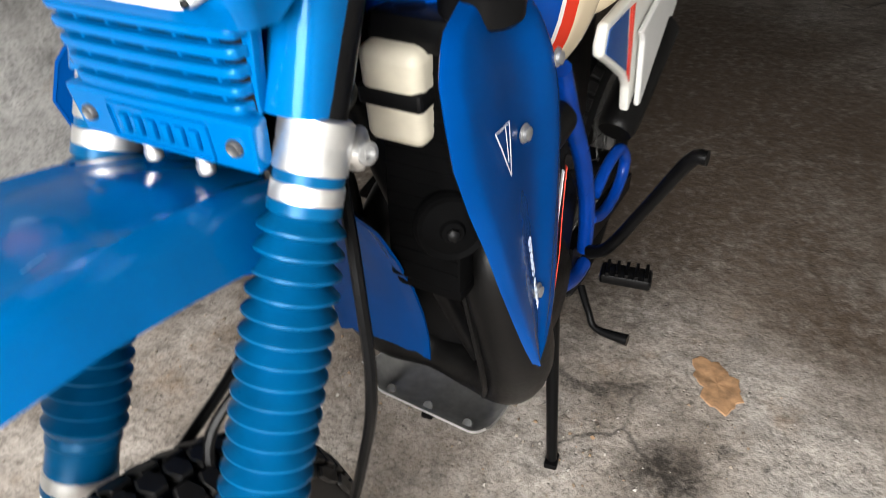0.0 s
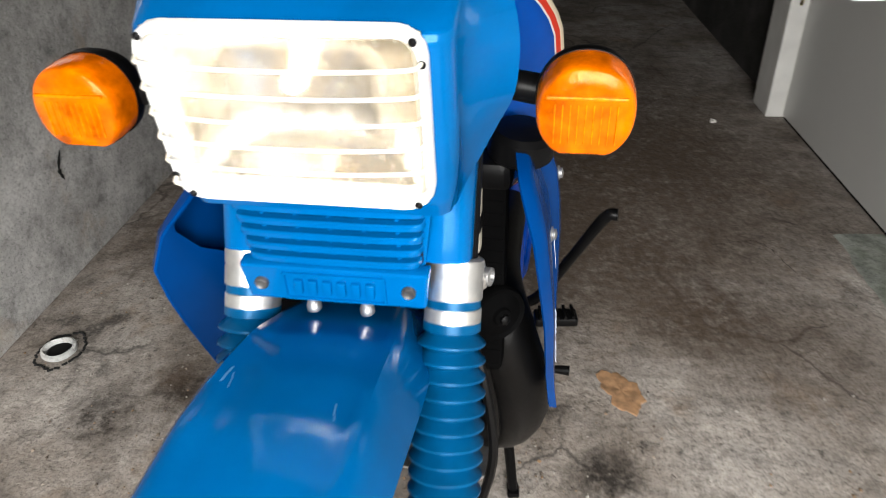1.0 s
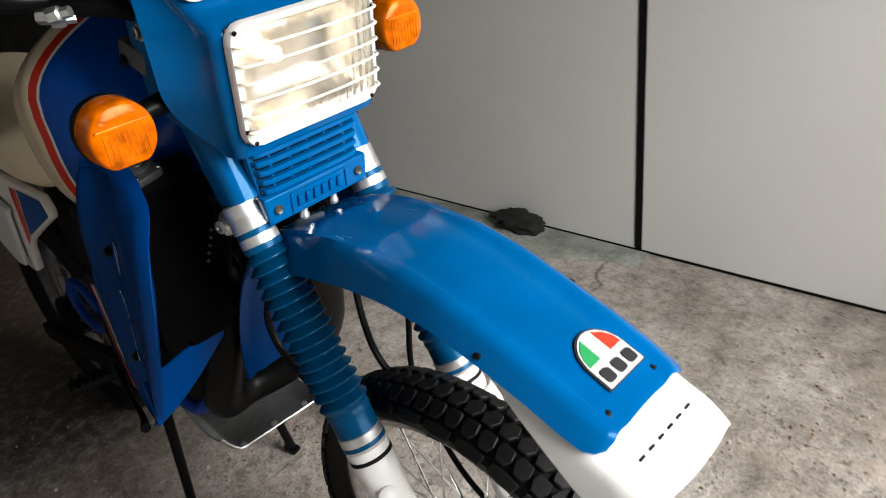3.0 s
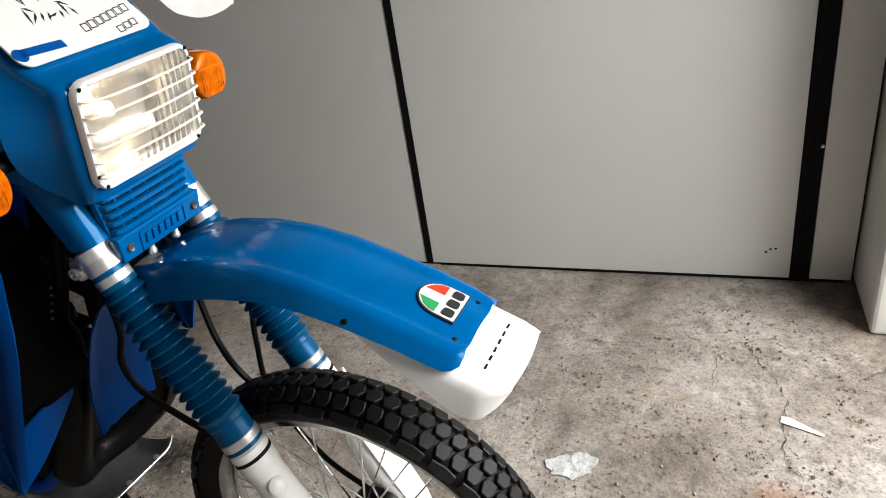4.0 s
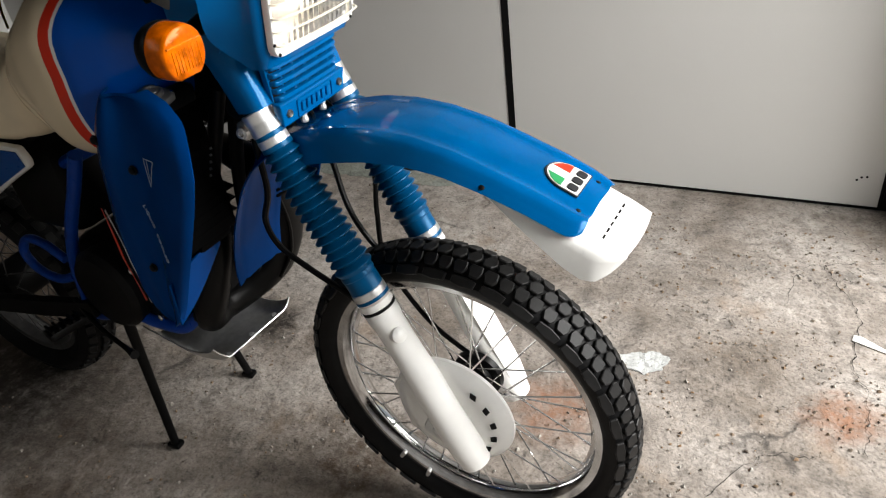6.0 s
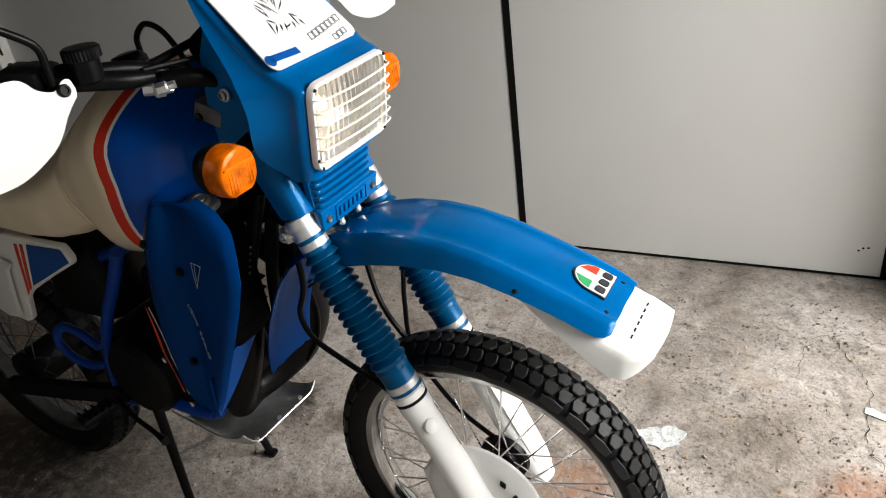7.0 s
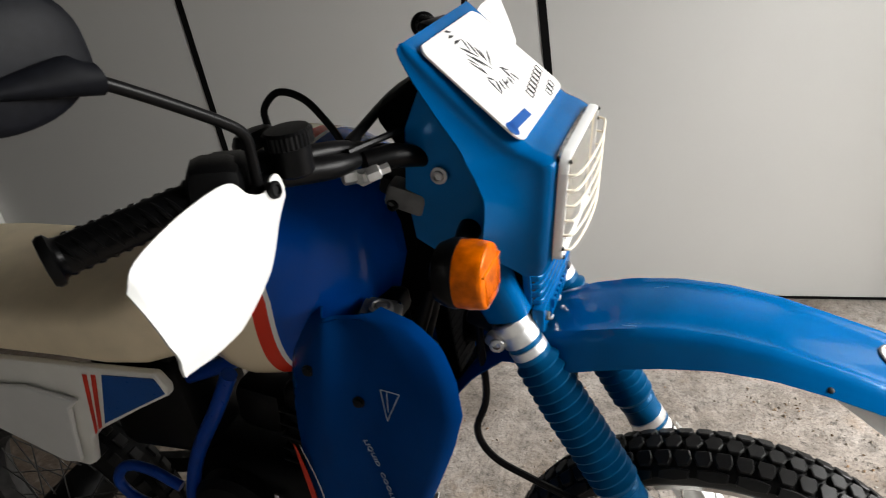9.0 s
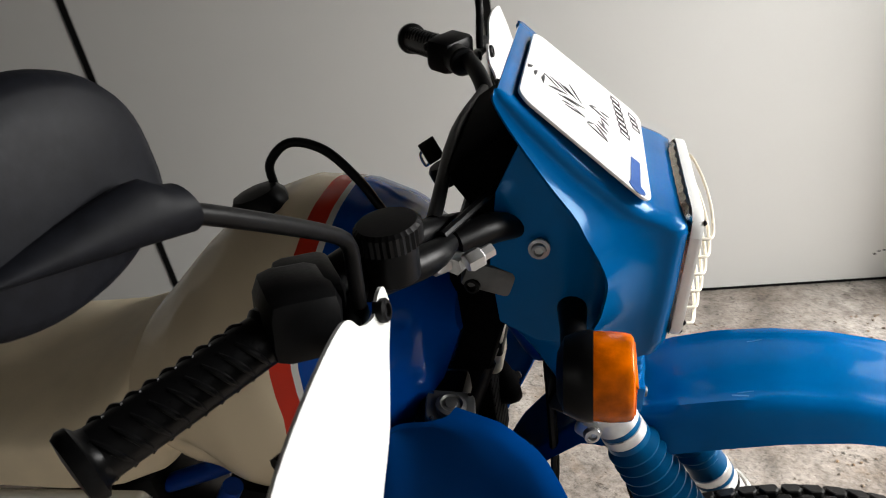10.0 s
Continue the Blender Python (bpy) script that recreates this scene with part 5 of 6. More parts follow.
# mirrors
mc = Vector((-0.525, -0.440, 1.4005))
hx, hz = Vector((-0.27, -0.963, 0)), Vector((0, 0, 1))
for sy in (-1, 1):
    M = Matrix.Identity(4) if sy < 0 else STEER @ Matrix.Diagonal((1, -1, 1, 1)) @ STEER.inverted()
    nrm = Vector((0.963, -0.27, 0))
    rings = []
    for k, d in ((0.93, -0.012), (1.0, -0.010), (1.02, -0.004), (1.012, 0.002), (0.965, 0.0085), (0.86, 0.0120), (0.50, 0.0155), (0.04, 0.0165)):
        ring = []
        for g in np.linspace(0, 2 * math.pi, 48, endpoint=False):
            x, z = 0.062 * math.copysign(abs(math.cos(g)) ** 0.88, math.cos(g)), 0.0485 * math.copysign(abs(math.sin(g)) ** 0.9, math.sin(g))
            x *= 1 + 0.08 * math.exp(-((g - math.pi - 0.50) / 0.30) ** 2)
            ring.append(mc + hx * x * k + hz * z * k + nrm * d)
        rings.append(ring)
    mirror = part("mirror", loft(rings), MIRROR_BLACK, bike, "black mirror on a bent stem", M)
    root = Vector((-0.486, -0.407, 1.375))
    ridge = []
    for t in np.linspace(0, 1, 15):
        c = (root + hx * -0.004).lerp(mc + hx * 0.050 - hz * 0.012 + nrm * 0.006, t)
        up, lo, out = float(np.interp(t, (0, 0.06, 0.16, 1), (0.0125, 0.0135, 0.0205, 0.0015))), lerp(0.0125, 0.0020, t), lerp(0.0125, 0.0100, t)
        ridge.append([c + hz * (up if math.sin(g) > 0 else lo) * math.sin(g) * abs(math.sin(g)) ** 0.2 + nrm * out * math.cos(g) for g in np.linspace(0, 2 * math.pi, 24, endpoint=False)])
    part("neck", loft(ridge), MIRROR_BLACK, mirror, "", M)
    part("stem", tube([(-0.455, -0.293, 1.240), (-0.452, -0.294, 1.268), (-0.450, -0.297, 1.288), (-0.453, -0.310, 1.304), (-0.466, -0.352, 1.336), (-0.480, -0.392, 1.365), (-0.486, -0.407, 1.375)], 0.0053, 12, 4), BLACK, mirror, "", M)
    gl = [mc - nrm * 0.0105 + hx * 0.057 * math.cos(g) + hz * 0.046 * math.sin(g) for g in np.linspace(0, 2 * math.pi, 40, endpoint=False)]
    part("mirror_glass", loft([gl, [p - nrm * 0.001 for p in gl]]), CHROME, mirror, "", M)

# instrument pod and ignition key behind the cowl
part("instrument_pod", block((0.085, 0.20, 0.085), pose(-0.362, 0.0, 1.222, 0, -30, 0), 0.018), NEAR_BLACK, bike, "black instrument pod", STEER)
key = part("ignition_lock", lathe([(0.016, 0), (0.017, 0.02), (0.014, 0.024)], (-0.445, 0.048, 1.160), (-0.3, 0, 1), 18), BLACK, bike, "black ignition lock with key", STEER)
part("key", block((0.020, 0.004, 0.028), pose(-0.460, 0.048, 1.200, 0, -20, 25), 0.0015), BLACK, key, "", STEER)
part("key_ring", tube([(-0.462, 0.05, 1.205), (-0.474, 0.052, 1.195), (-0.471, 0.054, 1.180), (-0.463, 0.052, 1.185)], 0.0018, 6, 4), CHROME, key, "", STEER)

# ---- tank, seat, side panels: the body stands turned a little, like the steering ----
BODY = Matrix.Translation(PIVOT + Vector((0, -0.012, 0))) @ Matrix.Rotation(radians(-5.5), 4, "Z") @ Matrix.Translation(-PIVOT)
steered = set(bike.children)
TANKROWS = [(-0.435, 0.056, 1.02, 1.075), (-0.46, 0.112, 0.955, 1.125), (-0.50, 0.150, 0.905, 1.158), (-0.55, 0.174, 0.866, 1.180), (-0.61, 0.186, 0.840, 1.186), (-0.67, 0.185, 0.830, 1.168), (-0.73, 0.172, 0.830, 1.130), (-0.79, 0.150, 0.840, 1.078), (-0.835, 0.125, 0.880, 1.040), (-0.86, 0.101, 0.90, 1.01)]


def body_section(x, w, z0, z1, n=40, power=0.62, waist=0.30, foot=0.75):
    ring = []
    for g in np.linspace(0, 2 * math.pi, n, endpoint=False):
        c, s = math.cos(g), math.sin(g)
        yy = w * math.copysign(abs(c) ** power, c)
        zz = math.copysign(abs(s) ** (0.75 if s > 0 else foot), s)
        zmid = lerp(z0, z1, waist)
        z = zmid + (z1 - zmid) * zz if zz > 0 else zmid + (zmid - z0) * zz
        narrow = 1 - 0.45 * max(0, zz) ** 2.2
        ring.append(Vector((x, yy * narrow, z)))
    return ring


bm = loft([body_section(*r, n=56, waist=0.60) for r in smooth_rows(TANKROWS, 44)])
for v in bm.verts:
    v.co.y -= math.copysign(0.026, v.co.y) * math.exp(-((v.co.x + 0.755) / 0.045) ** 2 - ((v.co.z - 0.905) / 0.045) ** 2)
skin = BVHTree.FromBMesh(bm)
tank = part("fuel_tank", bm, TANK, bike, "cream fuel tank, blue in front, with red stripe", angle=60)
# dark bars in place of a name along its rear edge
run = spline([(-0.7455, -0.113, 1.0710), (-0.724, -0.1295, 1.0565), (-0.702, -0.149, 1.035), (-0.680, -0.1645, 1.011)], 8)
for k in range(6):
    i = 1 + k * (len(run) - 4) // 5
    ahead = run[i + 1] - run[i]
    at, out, _, _ = skin.find_nearest(run[i])
    out = out if out.y < 0 else -out
    part("bar", prism(rounded(0.0085, 0.012, 0.003), 0.0026, frame_of(at - out * 0.0012, ahead, out.cross(ahead))), INK, tank)
fc = part("fuel_cap", lathe([(0.030, 0), (0.033, 0.006), (0.033, 0.018), (0.026, 0.028), (0.010, 0.031)], (-0.640, -0.022, 1.170), (-0.2, 0, 1), 10), BLACK, bike, "black fuel cap with breather hose")
part("breather_hose", tube([(-0.630, -0.003, 1.195), (-0.628, -0.002, 1.222), (-0.600, 0.000, 1.243), (-0.562, 0.000, 1.232), (-0.530, -0.002, 1.195), (-0.510, -0.005, 1.160), (-0.480, 0.0, 1.10)], 0.0052, 10, 6), BLACK, fc)
SEATROWS = [(-0.800, 0.094, 0.885, 1.050), (-0.83, 0.130, 0.858, 1.040), (-0.88, 0.150, 0.852, 1.012), (-0.95, 0.156, 0.852, 0.992), (-1.05, 0.157, 0.860, 0.986), (-1.20, 0.156, 0.862, 0.990), (-1.35, 0.152, 0.868, 1.000), (-1.46, 0.138, 0.885, 1.000), (-1.49, 0.099, 0.91, 0.985)]
bm = loft([body_section(*r, n=64, power=0.36, waist=0.60, foot=0.36) for r in smooth_rows(SEATROWS, 46)])
seat = part("seat", bm, CREAM, bike, "long cream vinyl seat with dark lettering", angle=60)
part("seat_base", block((0.62, 0.24, 0.014), pose(-1.16, 0, 0.862), 0.004), SEAL, seat)
# lettering band on the vinyl, as small raised bars
for k in range(5):
    part("lettering_bar", block((0.010, 0.0022, 0.016), pose(-0.795 - 0.003 * k, -0.096, 1.004 - 0.021 * k, 18, 0, 0), 0.0008), INK, seat)
# knee-side dent cover of the tank and black bung
part("tank_bung", lathe([(0.012, 0), (0.016, 0.004), (0.014, 0.012), (0.006, 0.014)], (-0.835, -0.112, 0.935), (-0.2, -1, 0), 16), BLACK, bike, "black rubber bung between tank and seat")

PAN = [(-0.852, 0.858), (-0.838, 0.832), (-0.842, 0.816), (-0.93, 0.772), (-1.035, 0.716), (-1.062, 0.692), (-1.085, 0.632), (-1.105, 0.622), (-1.140, 0.626), (-1.29, 0.694), (-1.36, 0.74), (-1.38, 0.80), (-1.34, 0.858)]
for sy in (-1, 1):
    bm = prism(PAN, 0.016, frame_of((0, -0.136, 0), (1, 0, 0), (0, 0, 1)), 0.005)
    if sy > 0:
        bm = mirrored(bm)
    pan = part("side_cover", bm, OFFWHITE, bike, "aged white side cover with blue field and red stripes")
    marks = [("decal", BLUE_DARK, [(-0.965, 0.846), (-0.858, 0.849), (-0.848, 0.820), (-1.010, 0.738)]),
             ("stripe", RED, [(-0.989, 0.844), (-0.980, 0.844), (-1.022, 0.728), (-1.032, 0.722)]),
             ("stripe", RED, [(-1.008, 0.843), (-0.999, 0.843), (-1.038, 0.716), (-1.046, 0.708)])]
    for nm2, mt, out in marks:
        bm = prism(out, 0.0015, frame_of((0, -0.1525, 0), (1, 0, 0), (0, 0, 1)))
        part(nm2, mirrored(bm) if sy > 0 else bm, mt, pan)
    out = [(-1.035, 0.792), (-1.062, 0.772), (-1.085, 0.70), (-1.10, 0.645), (-1.14, 0.640), (-1.28, 0.705), (-1.35, 0.75), (-1.35, 0.80), (-1.15, 0.812)]
    bm = prism(out, 0.010, frame_of((0, -0.156, 0), (1, 0, 0), (0, 0, 1)), 0.004)
    part("number_field", mirrored(bm) if sy > 0 else bm, WHITE, pan)

# ---- radiators and shrouds ----
SHROUDS = {1: [(1.006, -0.510, -0.420, 0.164), (0.992, -0.535, -0.374, 0.172), (0.968, -0.555, -0.350, 0.182), (0.94, -0.568, -0.343, 0.190), (0.90, -0.579, -0.345, 0.195), (0.85, -0.583, -0.362, 0.198), (0.80, -0.584, -0.385, 0.200), (0.74, -0.581, -0.412, 0.202), (0.68, -0.575, -0.441, 0.204), (0.64, -0.566, -0.460, 0.206), (0.61, -0.551, -0.474, 0.208), (0.588, -0.528, -0.485, 0.210), (0.575, -0.504, -0.492, 0.211)],
           -1: [(1.006, -0.515, -0.425, 0.164), (0.994, -0.538, -0.376, 0.172), (0.968, -0.556, -0.338, 0.182), (0.94, -0.568, -0.316, 0.190), (0.90, -0.579, -0.309, 0.195), (0.85, -0.583, -0.326, 0.198), (0.80, -0.584, -0.349, 0.200), (0.74, -0.581, -0.378, 0.202), (0.68, -0.572, -0.408, 0.204), (0.64, -0.560, -0.429, 0.206), (0.615, -0.540, -0.444, 0.208), (0.600, -0.515, -0.455, 0.210), (0.592, -0.490, -0.466, 0.211)]}


def flare_at(z, sy=-1):
    if sy > 0:
        return float(np.interp(z, [0.6, 0.8, 0.9, 1.0], [0.002, 0.002, -0.002, -0.004]))
    return float(np.interp(z, [0.6, 0.7, 0.8, 0.9, 0.94, 0.97, 1.0], [0.006, 0.009, 0.008, 0.006, -0.003, -0.018, -0.022]))


def shroud_rows(sy, count=40):
    rows = []
    for z, xr, xf, w in smooth_rows(SHROUDS[sy], count):
        row = []
        for t in np.linspace(0, 1, 25):
            x = lerp(xr, xf, t)
            dent = (0.016 if sy < 0 else 0.009) * math.exp(-((t - 0.48) / 0.22) ** 2) * (1 if z < 1.0 else 0.4)
            ridge = 0.006 * math.exp(-((t - 0.30 - 0.5 * max(0, 0.86 - z)) / 0.08) ** 2)
            flare = flare_at(z, sy) * max(0, (t - 0.45) / 0.55) ** 1.4
            tuck = 0.045 * max(0, (0.25 - t) / 0.25) ** 1.5 * np.interp(z, [0.6, 0.75, 0.9], [0.25, 0.5, 1.0])
            roll = 0.010 * max(0, (t - 0.95) / 0.05)
            row.append(Vector((x, -(w - dent + ridge + flare - tuck - roll), z)))
        rows.append(row)
    return rows


rads = []
FINE_ROWS = {-1: shroud_rows(-1, 240), 1: shroud_rows(1, 240)}


def shroud_at(x, z, sy, out=0.0):
    """The point on a shroud's outer face at the given x and height."""
    z0 = 1.006 - (1.006 - z) / (0.94 if sy > 0 else 1.0)
    row = min(FINE_ROWS[sy], key=lambda r: abs(r[0].z - z0))
    y = float(np.interp(x, [p.x for p in row], [p.y for p in row]))
    return Vector((x, (y - out) * (1 if sy < 0 else -1), z))


for sy in (-1, 1):
    bm = sheet(shroud_rows(sy), 0.003)
    if sy > 0:
        bm.transform(Matrix.Translation((0, 0, 1.006)) @ Matrix.Diagonal((1, 1, 0.94, 1)) @ Matrix.Translation((0, 0, -1.006)))
    shroud = part("radiator_shroud", mirrored(bm) if sy > 0 else bm, SHADED_BLUE, bike, "glossy blue radiator shroud with scuffs", angle=50)
    shroud.location.y = -0.011 if sy < 0 else -0.002
    # on the right a lower wing turns in under the radiator
    if sy < 0:
        rows = []
        for z, xr, xf, w in smooth_rows(SHROUDS[-1], 40)[5:]:
            wide = max(0.05, min(1.0, (0.95 - z) / 0.10)) * max(0.35, min(1.0, (z - 0.56) / 0.10))
            a = Vector((xf - 0.003, -(w + flare_at(z) - 0.009), z))
            m = a + Vector((-0.050, 0.024, -0.004)) * wide
            rows.append(spline([a, m, m + Vector((-0.055, 0.020, 0)) * wide], 5))
        part("front_lip", sheet(rows, 0.003), SHADED_BLUE, shroud)
        rows = []
        for i in range(11):
            u = i / 10
            a = Vector((lerp(-0.440, -0.452, u), -0.213, lerp(0.690, 0.600, u)))
            rows.append(spline([a, a + Vector((-0.012, 0.050, lerp(0.002, 0.012, u))), a + Vector((-0.022, 0.100, lerp(0.006, 0.036, u))), a + Vector((-0.030, 0.150, lerp(0.010, 0.068, u)))], 5))
        part("lower_wing", sheet(rows, 0.003), SHADED_BLUE, shroud)
    for x, z in ((-0.458, 0.890), (-0.520, 0.935), (-0.495, 0.700)):
        bm = lathe([(0.0085, 0), (0.0085, 0.0012), (0.006, 0.002), (0.006, 0.005), (0.003, 0.006)], shroud_at(x, z, sy, 0.0025), (0.1, sy, 0.1), 14)
        part("bolt_head", bm, ALU_DULL if sy > 0 else DARKMETAL, shroud)
    # triangular outline mark
    for p, q in (((-0.016, 0.012), (0.014, 0.014)), ((-0.016, 0.012), (-0.012, -0.032)), ((0.014, 0.014), (-0.012, -0.032)), ((-0.006, 0.012), (-0.008, -0.018))):
        d = Vector((q[0] - p[0], q[1] - p[1]))
        n = Vector((-d.y, d.x)).normalized() * 0.0006
        rows = []
        for k in range(7):
            x, z = -0.404 + p[0] + d.x * k / 6, 0.905 + p[1] + d.y * k / 6
            rows.append([shroud_at(x + n.x, z + n.y, sy, 0.0034), shroud_at(x - n.x, z - n.y, sy, 0.0034)])
        part("outline_mark", sheet(rows, 0.0004), GREYINK, shroud)
    # red and white stripe at the rear lower edge
    for mt, off in ((RED, 0.0), (WHITE, 0.010)):
        rows = []
        for i in range(16):
            z = lerp(0.80, 0.615, i / 15)
            w = 0.012 * math.sin(math.pi * min(1, 0.15 + i / 15 * 0.85)) if mt is RED else 0.004
            x = np.interp(z, [0.615, 0.70, 0.80], [-0.552, -0.576, -0.582]) + off * (1.0 if mt is WHITE else 0) + (0.012 * math.sin(math.pi * i / 15) if mt is WHITE else 0)
            yb = np.interp(z, [0.615, 0.70, 0.80], [-0.1965, -0.1950, -0.190])
            rows.append([Vector((x, yb, z)), Vector((x + w, yb - 0.0035, z))])
        bm = sheet(rows, 0.001)
        part("edge_stripe", mirrored(bm) if sy > 0 else bm, mt, shroud)
    # radiator core with its fins and side tanks
    c = Vector((-0.452, 0.100 * sy, 0.835))
    rad = part("radiator", block((0.030, 0.124 if sy < 0 else 0.080, 0.245), pose(c.x, c.y + (-0.014 if sy < 0 else 0.0), c.z), 0.004), NEAR_BLACK, bike, "black radiator core behind its shroud")
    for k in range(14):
        part("fin", block((0.003, 0.110 if sy < 0 else 0.074, 0.003), pose(c.x + 0.0146, c.y + (-0.014 if sy < 0 else 0.0), 0.735 + k * 0.0155), 0.0006), NEAR_BLACK, rad)
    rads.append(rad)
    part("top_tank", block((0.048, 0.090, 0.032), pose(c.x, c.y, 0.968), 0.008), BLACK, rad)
    part("bottom_tank", block((0.034, 0.078, 0.022), pose(c.x - 0.008, c.y, 0.706), 0.008), NEAR_BLACK, rad)
for k in range(5):
    part("fin_clip", block((0.003, 0.005, 0.004), pose(-0.4345, -0.059 - 0.0045 * k, 0.866 - 0.0108 * k), 0.0008), GREYMETAL, rads[0])
base = Vector((-0.438, -0.128, 0.980))
cap_m = Matrix.Translation(base) @ pose(0, 0, 0, 6, 14, 12)
radcap = part("radiator_cap", prism(rounded(0.052, 0.046, 0.010), 0.012, pose(0, 0, 0), 0.003), GREYMETAL, bike, "dull metal radiator cap plate", cap_m)
part("cap_dome", lathe([(0.016, 0.011), (0.016, 0.017), (0.012, 0.019), (0.010, 0.017), (0.007, 0.017), (0.006, 0.0185), (0.001, 0.019)], (0, 0, 0), (0, 0, 1), 20), GREYMETAL, radcap, "", cap_m)
for x, y in ((0.020, 0.017), (-0.020, 0.017), (0.020, -0.017), (-0.020, -0.017)):
    part("screw", lathe([(0.003, 0), (0.0025, 0.002)], (x, y, 0.0122), (0, 0, 1), 8), CHROME, radcap, "", cap_m)
part("filler_neck", lathe([(0.030, 0), (0.034, 0.004), (0.034, 0.026), (0.028, 0.032), (0.006, 0.034)], (-0.45, 0.150, 0.985), (0.1, 0.1, 1), 24), BLACK, bike, "black rubber cap on the other radiator")

# coolant bottle with strap
bottle = part("coolant_bottle", block((0.060, 0.060, 0.090), pose(-0.445, 0.084, 0.918, 0, 6, 0), 0.012, seg=4), BOTTLE, bike, "yellowed white coolant bottle with black strap")
part("strap", block((0.063, 0.063, 0.018), pose(-0.445, 0.084, 0.919, 0, 6, 0), 0.004), RUBBER, bottle)
part("bottle_neck", lathe([(0.018, 0), (0.020, 0.004), (0.020, 0.018), (0.012, 0.024)], (-0.450, 0.086, 0.962), (0, 0, 1), 18), BLACK, bottle)

# words along the right shroud
def words(text, size, m, parent, mat):
    cu = bpy.data.curves.new("lettering", "FONT")
    cu.body, cu.size, cu.extrude, cu.space_character = text, size, 0.0004, 1.15
    tmp = new("lettering", cu)
    me = bpy.data.meshes.new_from_object(tmp.evaluated_get(bpy.context.evaluated_depsgraph_get()))
    bpy.data.objects.remove(tmp)
    bpy.data.curves.remove(cu)
    me.transform(m)
    me.materials.append(mat)
    ob = new("lettering", me)
    ob.parent = parent
    return ob


shrouds = [o for o in bike.children if o.name.startswith("radiator_shroud")]

def words_on_shroud(text, size, x, z, x1, z1, sy, parent):
    """Raised letters that follow the shroud's curved face."""
    d = Vector((x1 - x, z1 - z)).normalized()
    up = Vector((-d.y, d.x)) if sy < 0 else Vector((d.y, -d.x))
    ob = words(text, size, Matrix.Identity(4), parent, GREYINK)
    for v in ob.data.vertices:
        a, b, h = v.co
        v.co = shroud_at(x + d.x * a + up.x * b, z + d.y * a + up.y * b, sy, 0.0040 + h)


words_on_shroud("LIQUID  COOLED", 0.0112, -0.464, 0.828, -0.426, 0.735, -1, shrouds[0])
words_on_shroud("LIQUID COOLED", 0.012, -0.490, 0.690, -0.462, 0.790, 1, shrouds[1])

# ---- horn, exhaust, engine, frame ----
horn = part("horn", lathe([(0.010, -0.028), (0.026, -0.026), (0.033, -0.012), (0.035, 0.0), (0.032, 0.006), (0.027, 0.004), (0.012, 0.010), (0.010, 0.014), (0.002, 0.015)], (-0.430, 0.134, 0.797), (0.80, 0.55, 0.10), 32), NEAR_BLACK, bike, "round black horn")
part("horn_nut", lathe([(0.006, 0), (0.006, 0.005), (0.003, 0.007)], (-0.4180, 0.1423, 0.7985), (0.80, 0.55, 0.10), 6), DARKMETAL, horn)
part("exhaust_chamber", tube([(-0.60, 0.00, 0.76), (-0.545, -0.010, 0.715), (-0.540, -0.042, 0.620), (-0.562, -0.066, 0.530), (-0.610, -0.060, 0.445), (-0.640, 0.00, 0.420), (-0.625, 0.075, 0.426), (-0.594, 0.132, 0.465), (-0.566, 0.152, 0.535), (-0.546, 0.148, 0.610), (-0.540, 0.128, 0.700), (-0.60, 0.115, 0.75), (-0.75, 0.12, 0.77)],
                             [0.022, 0.026, 0.030, 0.033, 0.034, 0.034, 0.036, 0.043, 0.048, 0.048, 0.044, 0.032, 0.024], 20, 6), EXHAUST, bike, "black two-stroke exhaust expansion chamber")
# added black block that keeps the gap between tank and fork dark
part("frame_gusset", block((0.075, 0.074, 0.24), pose(-0.432, 0.004, 1.010, 0, 20, 0), 0.012), NEAR_BLACK, bike, "added black block filling the dark gap behind the steering stem")
part("chamber_seam", tube([(-0.563, 0.112, 0.440), (-0.528, 0.128, 0.50), (-0.506, 0.128, 0.575), (-0.499, 0.118, 0.640), (-0.498, 0.105, 0.700)], 0.0040, 6, 5), EXHAUST, bike, "weld seam along the exhaust")
eng = part("engine", block((0.34, 0.20, 0.20), pose(-0.80, 0, 0.500, 0, -6, 0), 0.040, seg=4), DARKMETAL, bike, "dark two-stroke engine")
part("clutch_cover", lathe([(0.098, 0), (0.098, 0.026), (0.086, 0.040), (0.050, 0.046), (0.02, 0.048)], (-0.84, -0.098, 0.495), (0, -1, 0), 36), DARKMETAL, eng)
part("flywheel_cover", lathe([(0.088, 0), (0.088, 0.030), (0.070, 0.042), (0.02, 0.045)], (-0.74, 0.098, 0.490), (0, 1, 0), 36), DARKMETAL, eng)
cyl = bmesh.new()
block((0.13, 0.13, 0.20), pose(-0.665, 0, 0.665, 0, 12, 0), 0.022, cyl, 3)
part("cylinder", cyl, DARKMETAL, eng)
for k in range(5):
    part("cooling_rib", block((0.145, 0.148, 0.005), pose(-0.668 + 0.006 * k, 0, 0.600 + k * 0.028, 0, 12, 0), 0.002), DARKMETAL, eng)
part("cylinder_head", block((0.115, 0.115, 0.045), pose(-0.635, 0, 0.785, 0, 12, 0), 0.014), DARKMETAL, eng)
part("spark_plug_lead", tube([(-0.63, 0, 0.81), (-0.635, 0.02, 0.85), (-0.66, 0.05, 0.84), (-0.70, 0.06, 0.80)], [0.010, 0.008, 0.004, 0.004], 8, 5), RUBBER, eng)
part("carburettor", block((0.10, 0.08, 0.10), pose(-0.80, 0.0, 0.68, 0, 10, 0), 0.022), DARKMETAL, bike, "carburettor behind the cylinder")
